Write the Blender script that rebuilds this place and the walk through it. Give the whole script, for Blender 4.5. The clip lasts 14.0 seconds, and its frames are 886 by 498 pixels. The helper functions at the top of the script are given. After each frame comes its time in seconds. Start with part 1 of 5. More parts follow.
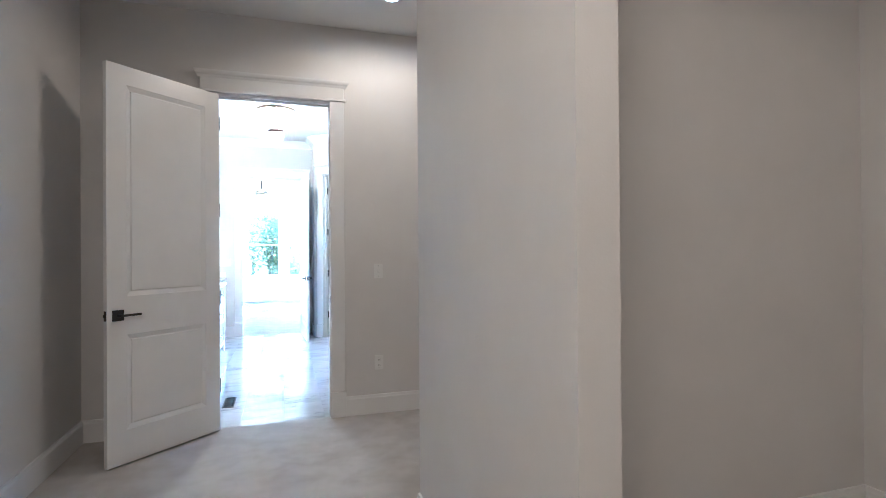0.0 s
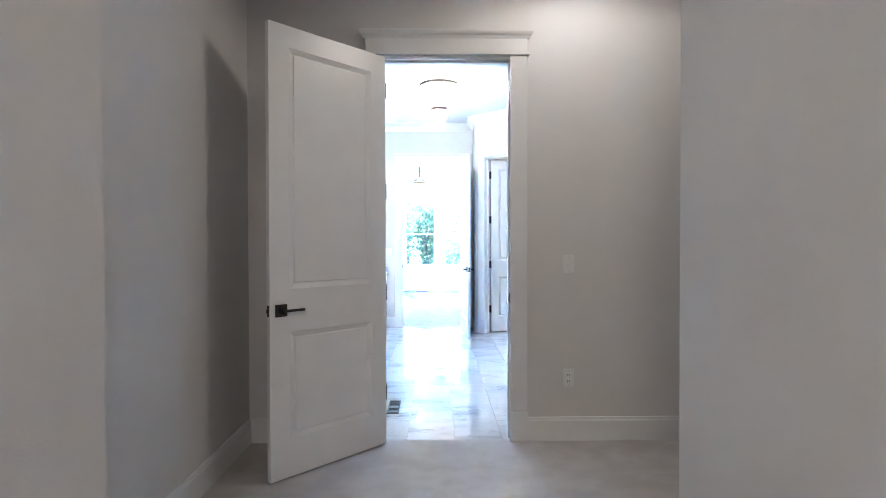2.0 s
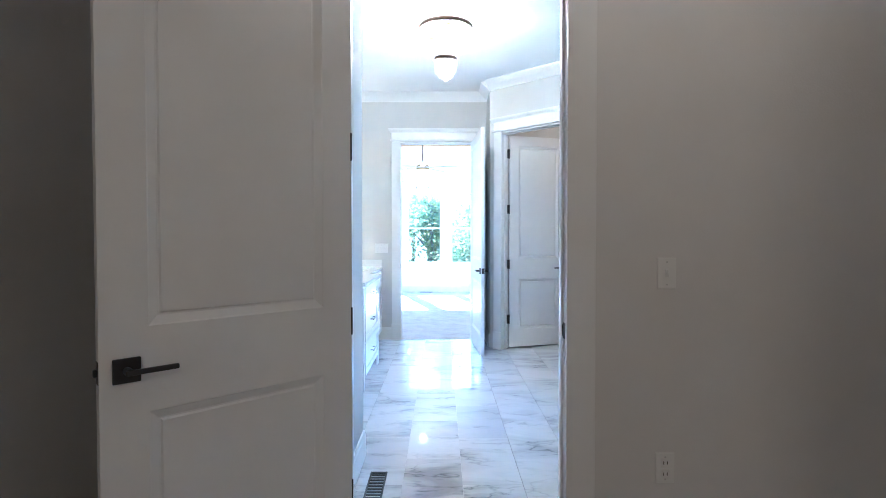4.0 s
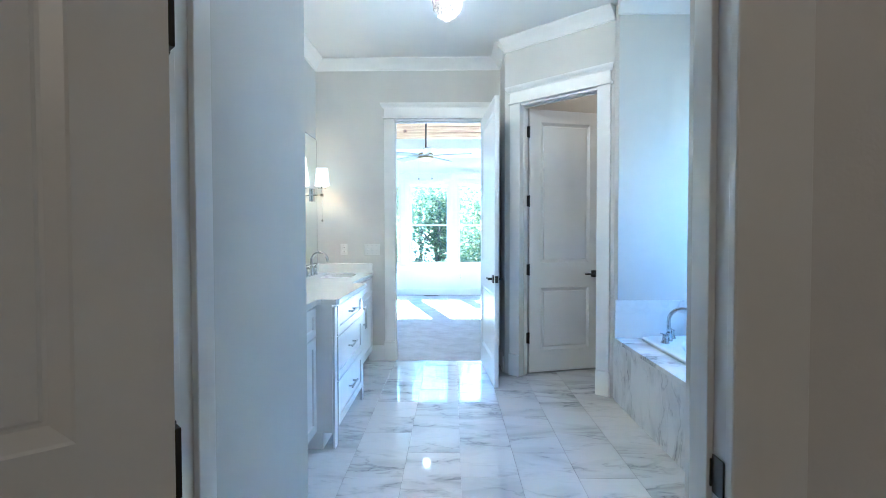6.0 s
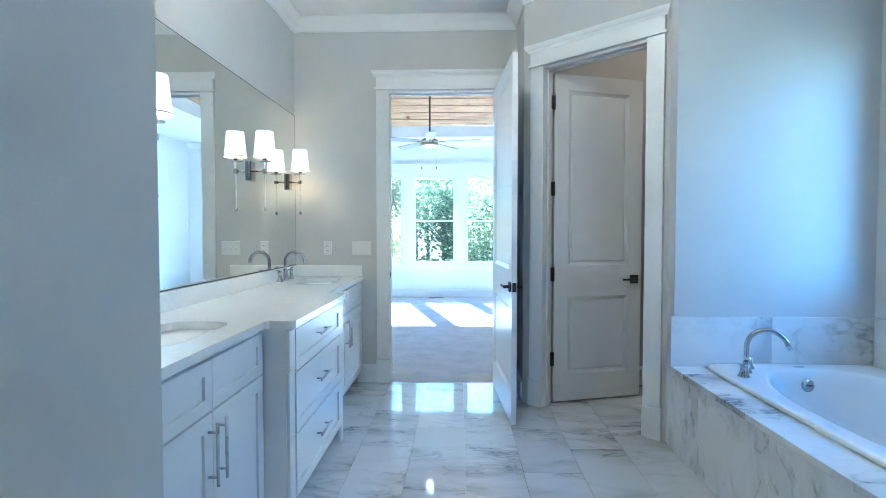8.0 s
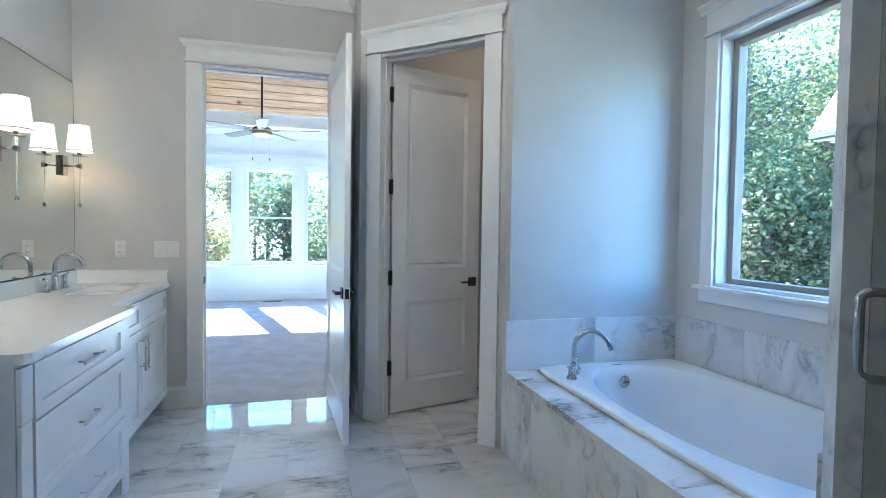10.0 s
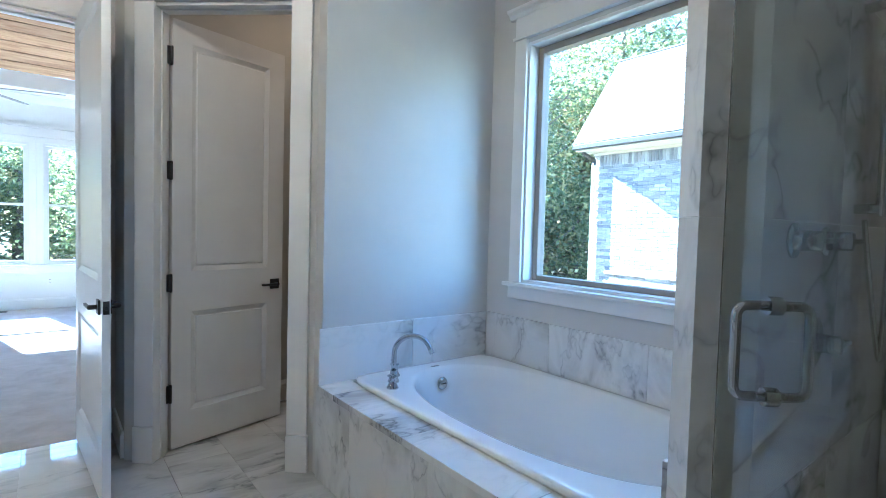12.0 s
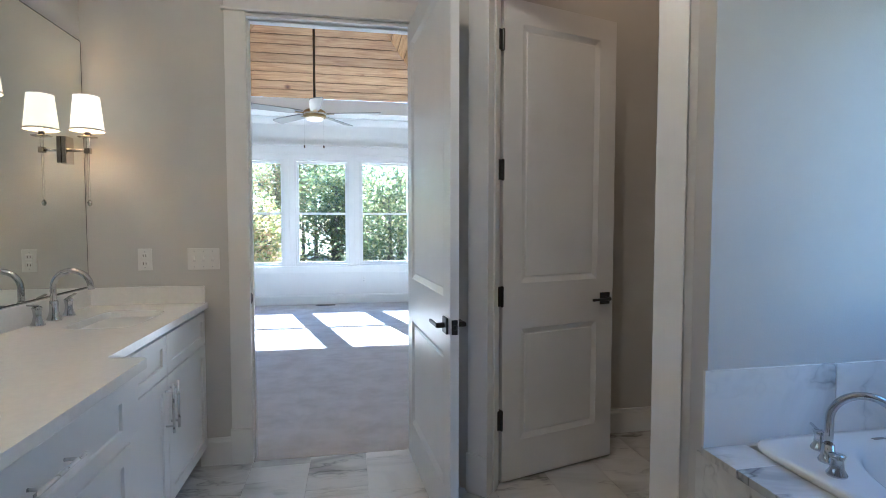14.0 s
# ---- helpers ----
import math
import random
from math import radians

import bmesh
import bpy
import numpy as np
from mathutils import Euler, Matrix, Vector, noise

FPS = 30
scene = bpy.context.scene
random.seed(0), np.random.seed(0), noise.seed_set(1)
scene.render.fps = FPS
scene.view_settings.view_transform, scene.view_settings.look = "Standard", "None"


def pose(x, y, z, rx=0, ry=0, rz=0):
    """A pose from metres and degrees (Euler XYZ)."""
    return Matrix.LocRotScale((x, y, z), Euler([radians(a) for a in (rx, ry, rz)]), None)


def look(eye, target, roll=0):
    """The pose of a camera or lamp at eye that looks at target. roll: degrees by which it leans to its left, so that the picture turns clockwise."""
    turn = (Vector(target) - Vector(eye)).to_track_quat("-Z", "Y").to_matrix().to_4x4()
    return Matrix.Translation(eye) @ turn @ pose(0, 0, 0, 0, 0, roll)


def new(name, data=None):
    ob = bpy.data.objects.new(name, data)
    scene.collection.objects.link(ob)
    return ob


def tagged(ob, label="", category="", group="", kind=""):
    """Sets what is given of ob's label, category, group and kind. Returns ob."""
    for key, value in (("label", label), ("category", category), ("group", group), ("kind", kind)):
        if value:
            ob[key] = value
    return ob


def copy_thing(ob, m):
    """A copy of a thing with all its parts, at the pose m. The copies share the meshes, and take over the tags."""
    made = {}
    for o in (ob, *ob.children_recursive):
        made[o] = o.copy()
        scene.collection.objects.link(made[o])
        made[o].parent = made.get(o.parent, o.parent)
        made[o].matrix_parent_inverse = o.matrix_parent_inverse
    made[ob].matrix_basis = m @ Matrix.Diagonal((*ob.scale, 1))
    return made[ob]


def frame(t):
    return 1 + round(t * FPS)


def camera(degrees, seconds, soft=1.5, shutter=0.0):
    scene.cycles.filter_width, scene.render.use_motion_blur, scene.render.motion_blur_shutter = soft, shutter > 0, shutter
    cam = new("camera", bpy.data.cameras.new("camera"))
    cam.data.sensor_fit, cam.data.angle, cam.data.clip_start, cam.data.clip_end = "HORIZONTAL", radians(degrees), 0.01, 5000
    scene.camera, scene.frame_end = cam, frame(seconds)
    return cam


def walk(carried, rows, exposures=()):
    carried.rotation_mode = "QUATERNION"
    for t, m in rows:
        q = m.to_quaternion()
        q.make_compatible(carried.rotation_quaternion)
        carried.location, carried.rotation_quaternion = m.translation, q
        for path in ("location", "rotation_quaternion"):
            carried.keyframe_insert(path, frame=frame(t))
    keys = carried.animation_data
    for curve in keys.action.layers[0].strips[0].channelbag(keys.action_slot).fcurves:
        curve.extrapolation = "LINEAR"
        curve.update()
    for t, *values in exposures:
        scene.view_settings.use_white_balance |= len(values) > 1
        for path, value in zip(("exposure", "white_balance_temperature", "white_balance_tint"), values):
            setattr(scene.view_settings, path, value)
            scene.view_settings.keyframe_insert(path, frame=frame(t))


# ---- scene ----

cam = camera(82.4, 14.0, 0.65)
PATH = [
    (0, (0.333, 1.505, 1.29), (0.929, 3.414, 1.3), -0.4),
    (0.5, (0.276, 1.598, 1.268), (0.591, 3.573, 1.271), -0.3),
    (1, (0.199, 1.787, 1.274), (0.337, 3.782, 1.268), -0.0),
    (1.5, (0.154, 1.994, 1.268), (0.215, 3.993, 1.255), -0.1),
    (2, (0.191, 2.299, 1.278), (0.222, 4.298, 1.253), -0.1),
    (2.5, (0.194, 2.589, 1.284), (0.206, 4.589, 1.251), 0.1),
    (3, (0.176, 2.955, 1.272), (0.184, 4.955, 1.236), -0.0),
    (5.5, (0.273, 4.529, 1.269), (0.26, 6.529, 1.217), 0.1),
    (6, (0.266, 4.797, 1.289), (0.233, 6.796, 1.234), -0.1),
    (6.5, (0.287, 5.104, 1.288), (0.24, 7.102, 1.221), -0.2),
    (7, (0.278, 5.362, 1.275), (0.219, 7.36, 1.212), -0.0),
    (7.2, (0.259, 5.449, 1.271), (0.189, 7.447, 1.207), 0.0),
    (9.3, (0.381, 5.904, 1.299), (0.401, 7.903, 1.231), -0.0),
    (9.5, (0.394, 5.928, 1.296), (0.55, 7.921, 1.226), 0.2),
    (10, (0.402, 5.988, 1.296), (0.928, 7.916, 1.227), 0.8),
    (10.5, (0.403, 6.023, 1.302), (1.26, 7.829, 1.234), 1.2),
    (11, (0.389, 6.053, 1.275), (1.481, 7.728, 1.225), 1.5),
    (11.5, (0.391, 6.116, 1.28), (1.6, 7.708, 1.22), 1.5),
    (12, (0.436, 6.294, 1.316), (1.667, 7.868, 1.235), 1.5),
    (12.5, (0.457, 6.47, 1.305), (1.66, 8.065, 1.23), 1.5),
    (13, (0.359, 6.644, 1.311), (1.369, 8.368, 1.235), 1.2),
    (13.5, (0.26, 6.811, 1.338), (0.958, 8.683, 1.245), 0.6),
    (14, (0.234, 7.044, 1.332), (0.596, 9.009, 1.233), -0.0),
]
EXPOSURES = [(0.0, 6.25, 4050, 2), (1.5, 6.2, 4050, 2), (3.0, 5.85, 4020, 2), (5.5, 5.1, 4180, -1), (7.0, 4.8, 4080, -5), (9.5, 4.4, 4420, -1), (11.0, 4.36, 4580, 1), (12.5, 4.26, 4780, 3), (14.0, 3.82, 5080, 6)]
walk(cam, [(t, look(eye, target, roll)) for t, eye, target, roll in PATH], EXPOSURES)

# ---- light, sky, exposure ----
SUN_DIR = Vector((-0.255, 0.966, 0.70)).normalized()
world = bpy.data.worlds.new("sky")
scene.world = world
world.use_nodes = True
wn = world.node_tree
wn.nodes.clear()
sky = wn.nodes.new("ShaderNodeTexSky")
sky.sky_type = "NISHITA"
sky.sun_disc = False
sky.sun_elevation = math.asin(SUN_DIR.z)
sky.sun_rotation = math.atan2(SUN_DIR.x, SUN_DIR.y)
sky.air_density, sky.dust_density, sky.ozone_density = 1.0, 0.1, 3.0
bg = wn.nodes.new("ShaderNodeBackground")
bg.inputs["Strength"].default_value = 0.105
wo = wn.nodes.new("ShaderNodeOutputWorld")
wn.links.new(sky.outputs[0], bg.inputs["Color"])
wn.links.new(bg.outputs[0], wo.inputs["Surface"])
sun = new("sun", bpy.data.lights.new("sun", "SUN"))
sun.data.energy, sun.data.angle, sun.data.color = 5.0, radians(0.6), (1.0, 0.97, 0.93)
sun.matrix_world = look((0, 0, 20), Vector((0, 0, 20)) - SUN_DIR)


def area_lamp(name, eye, target, w, h, watts, colour):
    ob = new(name, bpy.data.lights.new(name, "AREA"))
    ob.data.shape, ob.data.size, ob.data.size_y = "RECTANGLE", w, h
    ob.data.energy, ob.data.color = watts, colour
    ob.matrix_world = look(eye, target)
    return ob


def point_lamp(name, place, watts, colour, radius=0.05):
    ob = new(name, bpy.data.lights.new(name, "POINT"))
    ob.data.energy, ob.data.color, ob.data.shadow_soft_size = watts, colour, radius
    ob.location = place
    return ob


def spot_lamp(name, place, watts, colour, degrees=120):
    ob = new(name, bpy.data.lights.new(name, "SPOT"))
    ob.data.energy, ob.data.color, ob.data.shadow_soft_size = watts, colour, 0.28
    ob.data.spot_size, ob.data.spot_blend = radians(degrees), 0.25
    ob.location = place
    return ob


# added area lamp in the tub window opening, standing in for sky light
area_lamp("tub_window_daylight", (2.715, 7.8325, 1.715), (1.5, 7.8325, 1.715), 1.06, 1.32, 0.06, (0.36, 0.70, 1.0))


# ---- materials ----
def mat_new(name):
    m = bpy.data.materials.new(name)
    m.use_nodes = True
    nt = m.node_tree
    return m, nt, nt.nodes["Principled BSDF"]


def node(nt, kind, **values):
    n = nt.nodes.new(kind)
    for k, v in values.items():
        n.inputs[k].default_value = v
    return n


def coords(nt, per_object=False):
    tc = nt.nodes.new("ShaderNodeTexCoord")
    if not per_object:
        return tc.outputs["Object"]
    info = nt.nodes.new("ShaderNodeObjectInfo")
    mul = nt.nodes.new("ShaderNodeVectorMath")
    mul.operation = "MULTIPLY_ADD"
    comb = nt.nodes.new("ShaderNodeCombineXYZ")
    for i in range(3):
        sc = nt.nodes.new("ShaderNodeMath")
        sc.operation = "MULTIPLY"
        sc.inputs[1].default_value = (37.0, 91.0, 53.0)[i]
        nt.links.new(info.outputs["Random"], sc.inputs[0])
        nt.links.new(sc.outputs[0], comb.inputs[i])
    mul.inputs[1].default_value = (1, 1, 1)
    nt.links.new(tc.outputs["Object"], mul.inputs[0])
    nt.links.new(comb.outputs[0], mul.inputs[2])
    return mul.outputs[0]


def ramp(nt, fac, stops):
    r = nt.nodes.new("ShaderNodeValToRGB")
    while len(r.color_ramp.elements) < len(stops):
        r.color_ramp.elements.new(0.5)
    for e, (p, c) in zip(r.color_ramp.elements, stops):
        e.position, e.color = p, (*c, 1)
    nt.links.new(fac, r.inputs[0])
    return r.outputs[0]


def bump(nt, bsdf, height, strength, distance=0.01):
    b = nt.nodes.new("ShaderNodeBump")
    b.inputs["Strength"].default_value, b.inputs["Distance"].default_value = strength, distance
    nt.links.new(height, b.inputs["Height"])
    nt.links.new(b.outputs[0], bsdf.inputs["Normal"])


def plain(name, colour, rough=0.5, metal=0.0, vary=0.04, scale=6.0, grain=0.0, grain_scale=200.0, coat=0.0):
    """Painted or metal surface with faint blotches and fine relief."""
    m, nt, b = mat_new(name)
    co = coords(nt)
    n1 = node(nt, "ShaderNodeTexNoise", Scale=scale, Detail=5.0, Roughness=0.6)
    nt.links.new(co, n1.inputs["Vector"])
    lo = [max(0.0, c * (1 - vary)) for c in colour]
    hi = [min(1.0, c * (1 + vary)) for c in colour]
    nt.links.new(ramp(nt, n1.outputs[0], [(0.3, lo), (0.7, hi)]), b.inputs["Base Color"])
    b.inputs["Roughness"].default_value, b.inputs["Metallic"].default_value = rough, metal
    b.inputs["Coat Weight"].default_value = coat
    r1 = nt.nodes.new("ShaderNodeMapRange")
    r1.inputs["To Min"].default_value, r1.inputs["To Max"].default_value = rough * 0.88, min(1.0, rough * 1.12)
    nt.links.new(n1.outputs[0], r1.inputs["Value"])
    nt.links.new(r1.outputs[0], b.inputs["Roughness"])
    if grain:
        n2 = node(nt, "ShaderNodeTexNoise", Scale=grain_scale, Detail=3.0)
        nt.links.new(co, n2.inputs["Vector"])
        bump(nt, b, n2.outputs[0], grain, 0.002)
    return m


def marble(name, rough, tint=(0.80, 0.80, 0.79), veins=0.75, per_object=True, shift=0.04):
    """White marble: cloudy grey patches and thin, warped darker veins."""
    m, nt, b = mat_new(name)
    co = coords(nt, per_object)
    stretch = nt.nodes.new("ShaderNodeMapping")
    stretch.inputs["Rotation"].default_value = (0.5, 0.4, 0.7)
    stretch.inputs["Scale"].default_value = (0.75, 1.9, 1.2)
    nt.links.new(co, stretch.inputs["Vector"])
    co = stretch.outputs[0]
    cloud = node(nt, "ShaderNodeTexNoise", Scale=1.7, Detail=6.0, Roughness=0.52, Distortion=1.1)
    warp = node(nt, "ShaderNodeTexNoise", Scale=1.7, Detail=4.0, Roughness=0.6)
    nt.links.new(co, cloud.inputs["Vector"])
    nt.links.new(co, warp.inputs["Vector"])
    add = nt.nodes.new("ShaderNodeVectorMath")
    add.operation = "MULTIPLY_ADD"
    add.inputs[1].default_value = (1.5, 1.5, 1.5)
    nt.links.new(warp.outputs["Color"], add.inputs[0])
    nt.links.new(co, add.inputs[2])
    vein = node(nt, "ShaderNodeTexNoise", Scale=1.5, Detail=3.0, Roughness=0.5)
    nt.links.new(add.outputs[0], vein.inputs["Vector"])
    dist = nt.nodes.new("ShaderNodeMath")
    dist.operation = "SUBTRACT"
    dist.inputs[1].default_value = 0.5
    nt.links.new(vein.outputs[0], dist.inputs[0])
    ab = nt.nodes.new("ShaderNodeMath")
    ab.operation = "ABSOLUTE"
    nt.links.new(dist.outputs[0], ab.inputs[0])
    base = ramp(nt, cloud.outputs[0], [(0.30 + shift, [c * 0.56 for c in tint]), (0.42 + shift, [c * 0.86 for c in tint]), (0.53 + shift, tint)])
    line = ramp(nt, ab.outputs[0], [(0.0, (0.36, 0.37, 0.39)), (0.008, (0.64, 0.65, 0.66)), (0.04, (1, 1, 1))])
    mask = ramp(nt, cloud.outputs[0], [(0.36 + shift, (1, 1, 1)), (0.55 + shift, (0.10, 0.10, 0.10))])
    mx = nt.nodes.new("ShaderNodeMix")
    mx.data_type, mx.blend_type = "RGBA", "MULTIPLY"
    fac = nt.nodes.new("ShaderNodeMath")
    fac.operation = "MULTIPLY"
    fac.inputs[1].default_value = veins
    nt.links.new(mask, fac.inputs[0])
    nt.links.new(fac.outputs[0], mx.inputs["Factor"])
    nt.links.new(base, mx.inputs["A"])
    nt.links.new(line, mx.inputs["B"])
    tone = nt.nodes.new("ShaderNodeMix")
    tone.data_type, tone.blend_type = "RGBA", "MULTIPLY"
    tone.inputs["Factor"].default_value = 1.0
    info = nt.nodes.new("ShaderNodeObjectInfo")
    nt.links.new(ramp(nt, info.outputs["Random"], [(0.0, (0.86, 0.87, 0.88)), (0.5, (0.96, 0.96, 0.96)), (1.0, (1.0, 0.995, 0.985))]), tone.inputs["B"])
    nt.links.new(mx.outputs["Result"], tone.inputs["A"])
    nt.links.new(tone.outputs["Result"], b.inputs["Base Color"])
    b.inputs["Roughness"].default_value = rough
    n3 = node(nt, "ShaderNodeTexNoise", Scale=9.0, Detail=2.0)
    nt.links.new(co, n3.inputs["Vector"])
    rr = nt.nodes.new("ShaderNodeMapRange")
    rr.inputs["To Min"].default_value, rr.inputs["To Max"].default_value = rough * 0.7, rough * 1.5
    nt.links.new(n3.outputs[0], rr.inputs["Value"])
    nt.links.new(rr.outputs[0], b.inputs["Roughness"])
    bump(nt, b, n3.outputs[0], 0.03, 0.004)
    return m


def carpet_mat(name, lo, hi):
    m, nt, b = mat_new(name)
    co = coords(nt)
    fine = node(nt, "ShaderNodeTexNoise", Scale=260.0, Detail=4.0, Roughness=0.7)
    wide = node(nt, "ShaderNodeTexNoise", Scale=4.5, Detail=5.0, Roughness=0.65)
    for n in (fine, wide):
        nt.links.new(co, n.inputs["Vector"])
    a = ramp(nt, fine.outputs[0], [(0.3, lo), (0.7, hi)])
    c = ramp(nt, wide.outputs[0], [(0.36, (0.84, 0.83, 0.82)), (0.6, (1, 1, 1))])
    mx = nt.nodes.new("ShaderNodeMix")
    mx.data_type, mx.blend_type = "RGBA", "MULTIPLY"
    mx.inputs["Factor"].default_value = 1.0
    nt.links.new(a, mx.inputs["A"])
    nt.links.new(c, mx.inputs["B"])
    nt.nodes.remove(b)
    b = nt.nodes.new("ShaderNodeBsdfDiffuse")
    nt.links.new(mx.outputs["Result"], b.inputs["Color"])
    nt.links.new(b.outputs[0], nt.nodes["Material Output"].inputs["Surface"])
    bump(nt, b, fine.outputs[0], 0.25, 0.002)
    return m


def pine_mat():
    m, nt, b = mat_new("knotty_pine")
    co = coords(nt, True)
    mp = nt.nodes.new("ShaderNodeMapping")
    mp.inputs["Scale"].default_value = (1.0, 14.0, 14.0)
    nt.links.new(co, mp.inputs["Vector"])
    g = node(nt, "ShaderNodeTexNoise", Scale=2.2, Detail=6.0, Roughness=0.6, Distortion=0.6)
    nt.links.new(mp.outputs[0], g.inputs["Vector"])
    vo = node(nt, "ShaderNodeTexVoronoi", Scale=2.1)
    nt.links.new(co, vo.inputs["Vector"])
    info = nt.nodes.new("ShaderNodeObjectInfo")
    wood = ramp(nt, g.outputs[0], [(0.3, (0.38, 0.20, 0.085)), (0.5, (0.57, 0.36, 0.18)), (0.7, (0.70, 0.49, 0.27))])
    tone = ramp(nt, info.outputs["Random"], [(0.0, (0.78, 0.74, 0.70)), (1.0, (1.1, 1.08, 1.05))])
    knot = ramp(nt, vo.outputs["Distance"], [(0.03, (0.16, 0.08, 0.04)), (0.075, (0.62, 0.5, 0.42)), (0.12, (1, 1, 1))])
    last = wood
    for c in (tone, knot):
        mx = nt.nodes.new("ShaderNodeMix")
        mx.data_type, mx.blend_type = "RGBA", "MULTIPLY"
        mx.inputs["Factor"].default_value = 1.0
        nt.links.new(last, mx.inputs["A"])
        nt.links.new(c, mx.inputs["B"])
        last = mx.outputs["Result"]
    nt.links.new(last, b.inputs["Base Color"])
    b.inputs["Roughness"].default_value = 0.45
    bump(nt, b, g.outputs[0], 0.15, 0.002)
    return m


def random_mat(name, stops, rough=0.8, island=False, scale=30.0, relief=0.3, through_light=0.0):
    """Surface whose tone differs from piece to piece."""
    m, nt, b = mat_new(name)
    if island:
        rnd = nt.nodes.new("ShaderNodeNewGeometry").outputs["Random Per Island"]
    else:
        rnd = nt.nodes.new("ShaderNodeObjectInfo").outputs["Random"]
    n = node(nt, "ShaderNodeTexNoise", Scale=scale, Detail=5.0)
    nt.links.new(coords(nt), n.inputs["Vector"])
    mx = nt.nodes.new("ShaderNodeMix")
    mx.data_type, mx.blend_type = "RGBA", "MULTIPLY"
    mx.inputs["Factor"].default_value = 0.6
    nt.links.new(ramp(nt, rnd, stops), mx.inputs["A"])
    nt.links.new(ramp(nt, n.outputs[0], [(0.3, (0.6, 0.6, 0.6)), (0.65, (1, 1, 1))]), mx.inputs["B"])
    nt.links.new(mx.outputs["Result"], b.inputs["Base Color"])
    b.inputs["Roughness"].default_value = rough
    if relief:
        bump(nt, b, n.outputs[0], relief, 0.004)
    if through_light:
        out = nt.nodes["Material Output"]
        tr = nt.nodes.new("ShaderNodeBsdfTranslucent")
        nt.links.new(mx.outputs["Result"], tr.inputs["Color"])
        sh = nt.nodes.new("ShaderNodeMixShader")
        sh.inputs[0].default_value = through_light
        nt.links.new(b.outputs[0], sh.inputs[1])
        nt.links.new(tr.outputs[0], sh.inputs[2])
        nt.links.new(sh.outputs[0], out.inputs["Surface"])
    return m


def glow(name, colour, strength):
    m, nt, b = mat_new(name)
    b.inputs["Base Color"].default_value = (*colour, 1)
    b.inputs["Emission Color"].default_value = (*colour, 1)
    b.inputs["Emission Strength"].default_value = strength
    b.inputs["Roughness"].default_value = 0.6
    return m


def clear_glass(name, tint=(1, 1, 1), rough=0.0, ior=1.45):
    m, nt, b = mat_new(name)
    b.inputs["Base Color"].default_value = (*tint, 1)
    b.inputs["Transmission Weight"].default_value = 1.0
    b.inputs["Roughness"].default_value = rough
    b.inputs["IOR"].default_value = ior
    return m


def thin_glass(name, tint):
    """Flat pane that lets light straight through and mirrors a little at its faces."""
    m, nt, b = mat_new(name)
    nt.nodes.remove(b)
    clear = nt.nodes.new("ShaderNodeBsdfTransparent")
    clear.inputs["Color"].default_value = (*tint, 1)
    shine = nt.nodes.new("ShaderNodeBsdfGlossy")
    shine.inputs["Roughness"].default_value = 0.0
    mix = nt.nodes.new("ShaderNodeMixShader")
    mix.inputs[0].default_value = 0.04
    nt.links.new(clear.outputs[0], mix.inputs[1])
    nt.links.new(shine.outputs[0], mix.inputs[2])
    nt.links.new(mix.outputs[0], nt.nodes["Material Output"].inputs["Surface"])
    return m


PAINT = plain("wall_paint", (0.60, 0.592, 0.57), 0.75, vary=0.03, scale=2.5, grain=0.25, grain_scale=140)
PAINT_ROOM = plain("dressing_room_paint", (0.70, 0.69, 0.675), 0.75, vary=0.03, scale=2.5, grain=0.25, grain_scale=140)
PAINT_LIGHT = plain("ceiling_paint", (0.80, 0.80, 0.79), 0.85, vary=0.02, scale=2.0, grain=0.2, grain_scale=120)
TRIM = plain("trim_paint", (0.80, 0.80, 0.79), 0.32, vary=0.02, scale=5.0, grain=0.05, grain_scale=60)
DOORPAINT = plain("door_paint", (0.78, 0.78, 0.775), 0.30, vary=0.025, scale=4.0, grain=0.08, grain_scale=90)
CABINET = plain("cabinet_paint", (0.80, 0.80, 0.80), 0.30, vary=0.02, scale=5.0)
QUARTZ = plain("white_quartz", (0.83, 0.83, 0.82), 0.14, vary=0.03, scale=40.0)
BLACK = plain("black_metal", (0.02, 0.02, 0.021), 0.35, vary=0.15, scale=30.0)
CHROME = plain("chrome", (0.52, 0.53, 0.54), 0.05, 1.0, vary=0.03, scale=20.0)
NICKEL = plain("brushed_nickel", (0.60, 0.60, 0.60), 0.28, 1.0, vary=0.05, scale=40.0)
POLISHED = plain("polished_nickel", (0.50, 0.48, 0.44), 0.07, 1.0, vary=0.03, scale=20.0)
BRASS = plain("aged_brass", (0.30, 0.215, 0.095), 0.32, 1.0, vary=0.12, scale=25.0)
BRONZE = plain("bronze_rod", (0.10, 0.065, 0.04), 0.4, 0.8, vary=0.1, scale=25.0)
BLADE = plain("fan_blade_paint", (0.30, 0.30, 0.295), 0.4, vary=0.05, scale=10.0)
ACRYLIC = plain("tub_acrylic", (0.82, 0.83, 0.83), 0.16, vary=0.015, scale=3.0)
PLATE = plain("switch_plastic", (0.78, 0.78, 0.76), 0.35, vary=0.01)
VENT = plain("vent_metal", (0.05, 0.05, 0.05), 0.5, vary=0.2, scale=50)
CAULK = plain("grout", (0.70, 0.70, 0.69), 0.85, vary=0.06, scale=30)
SASH = plain("window_sash_tan", (0.30, 0.27, 0.23), 0.5, vary=0.05, scale=15)
VINYL = plain("window_vinyl", (0.75, 0.75, 0.74), 0.4, vary=0.02)
MARBLE_FLOOR = marble("marble_floor", 0.035, tint=(0.70, 0.70, 0.695), veins=0.85, shift=0.0)
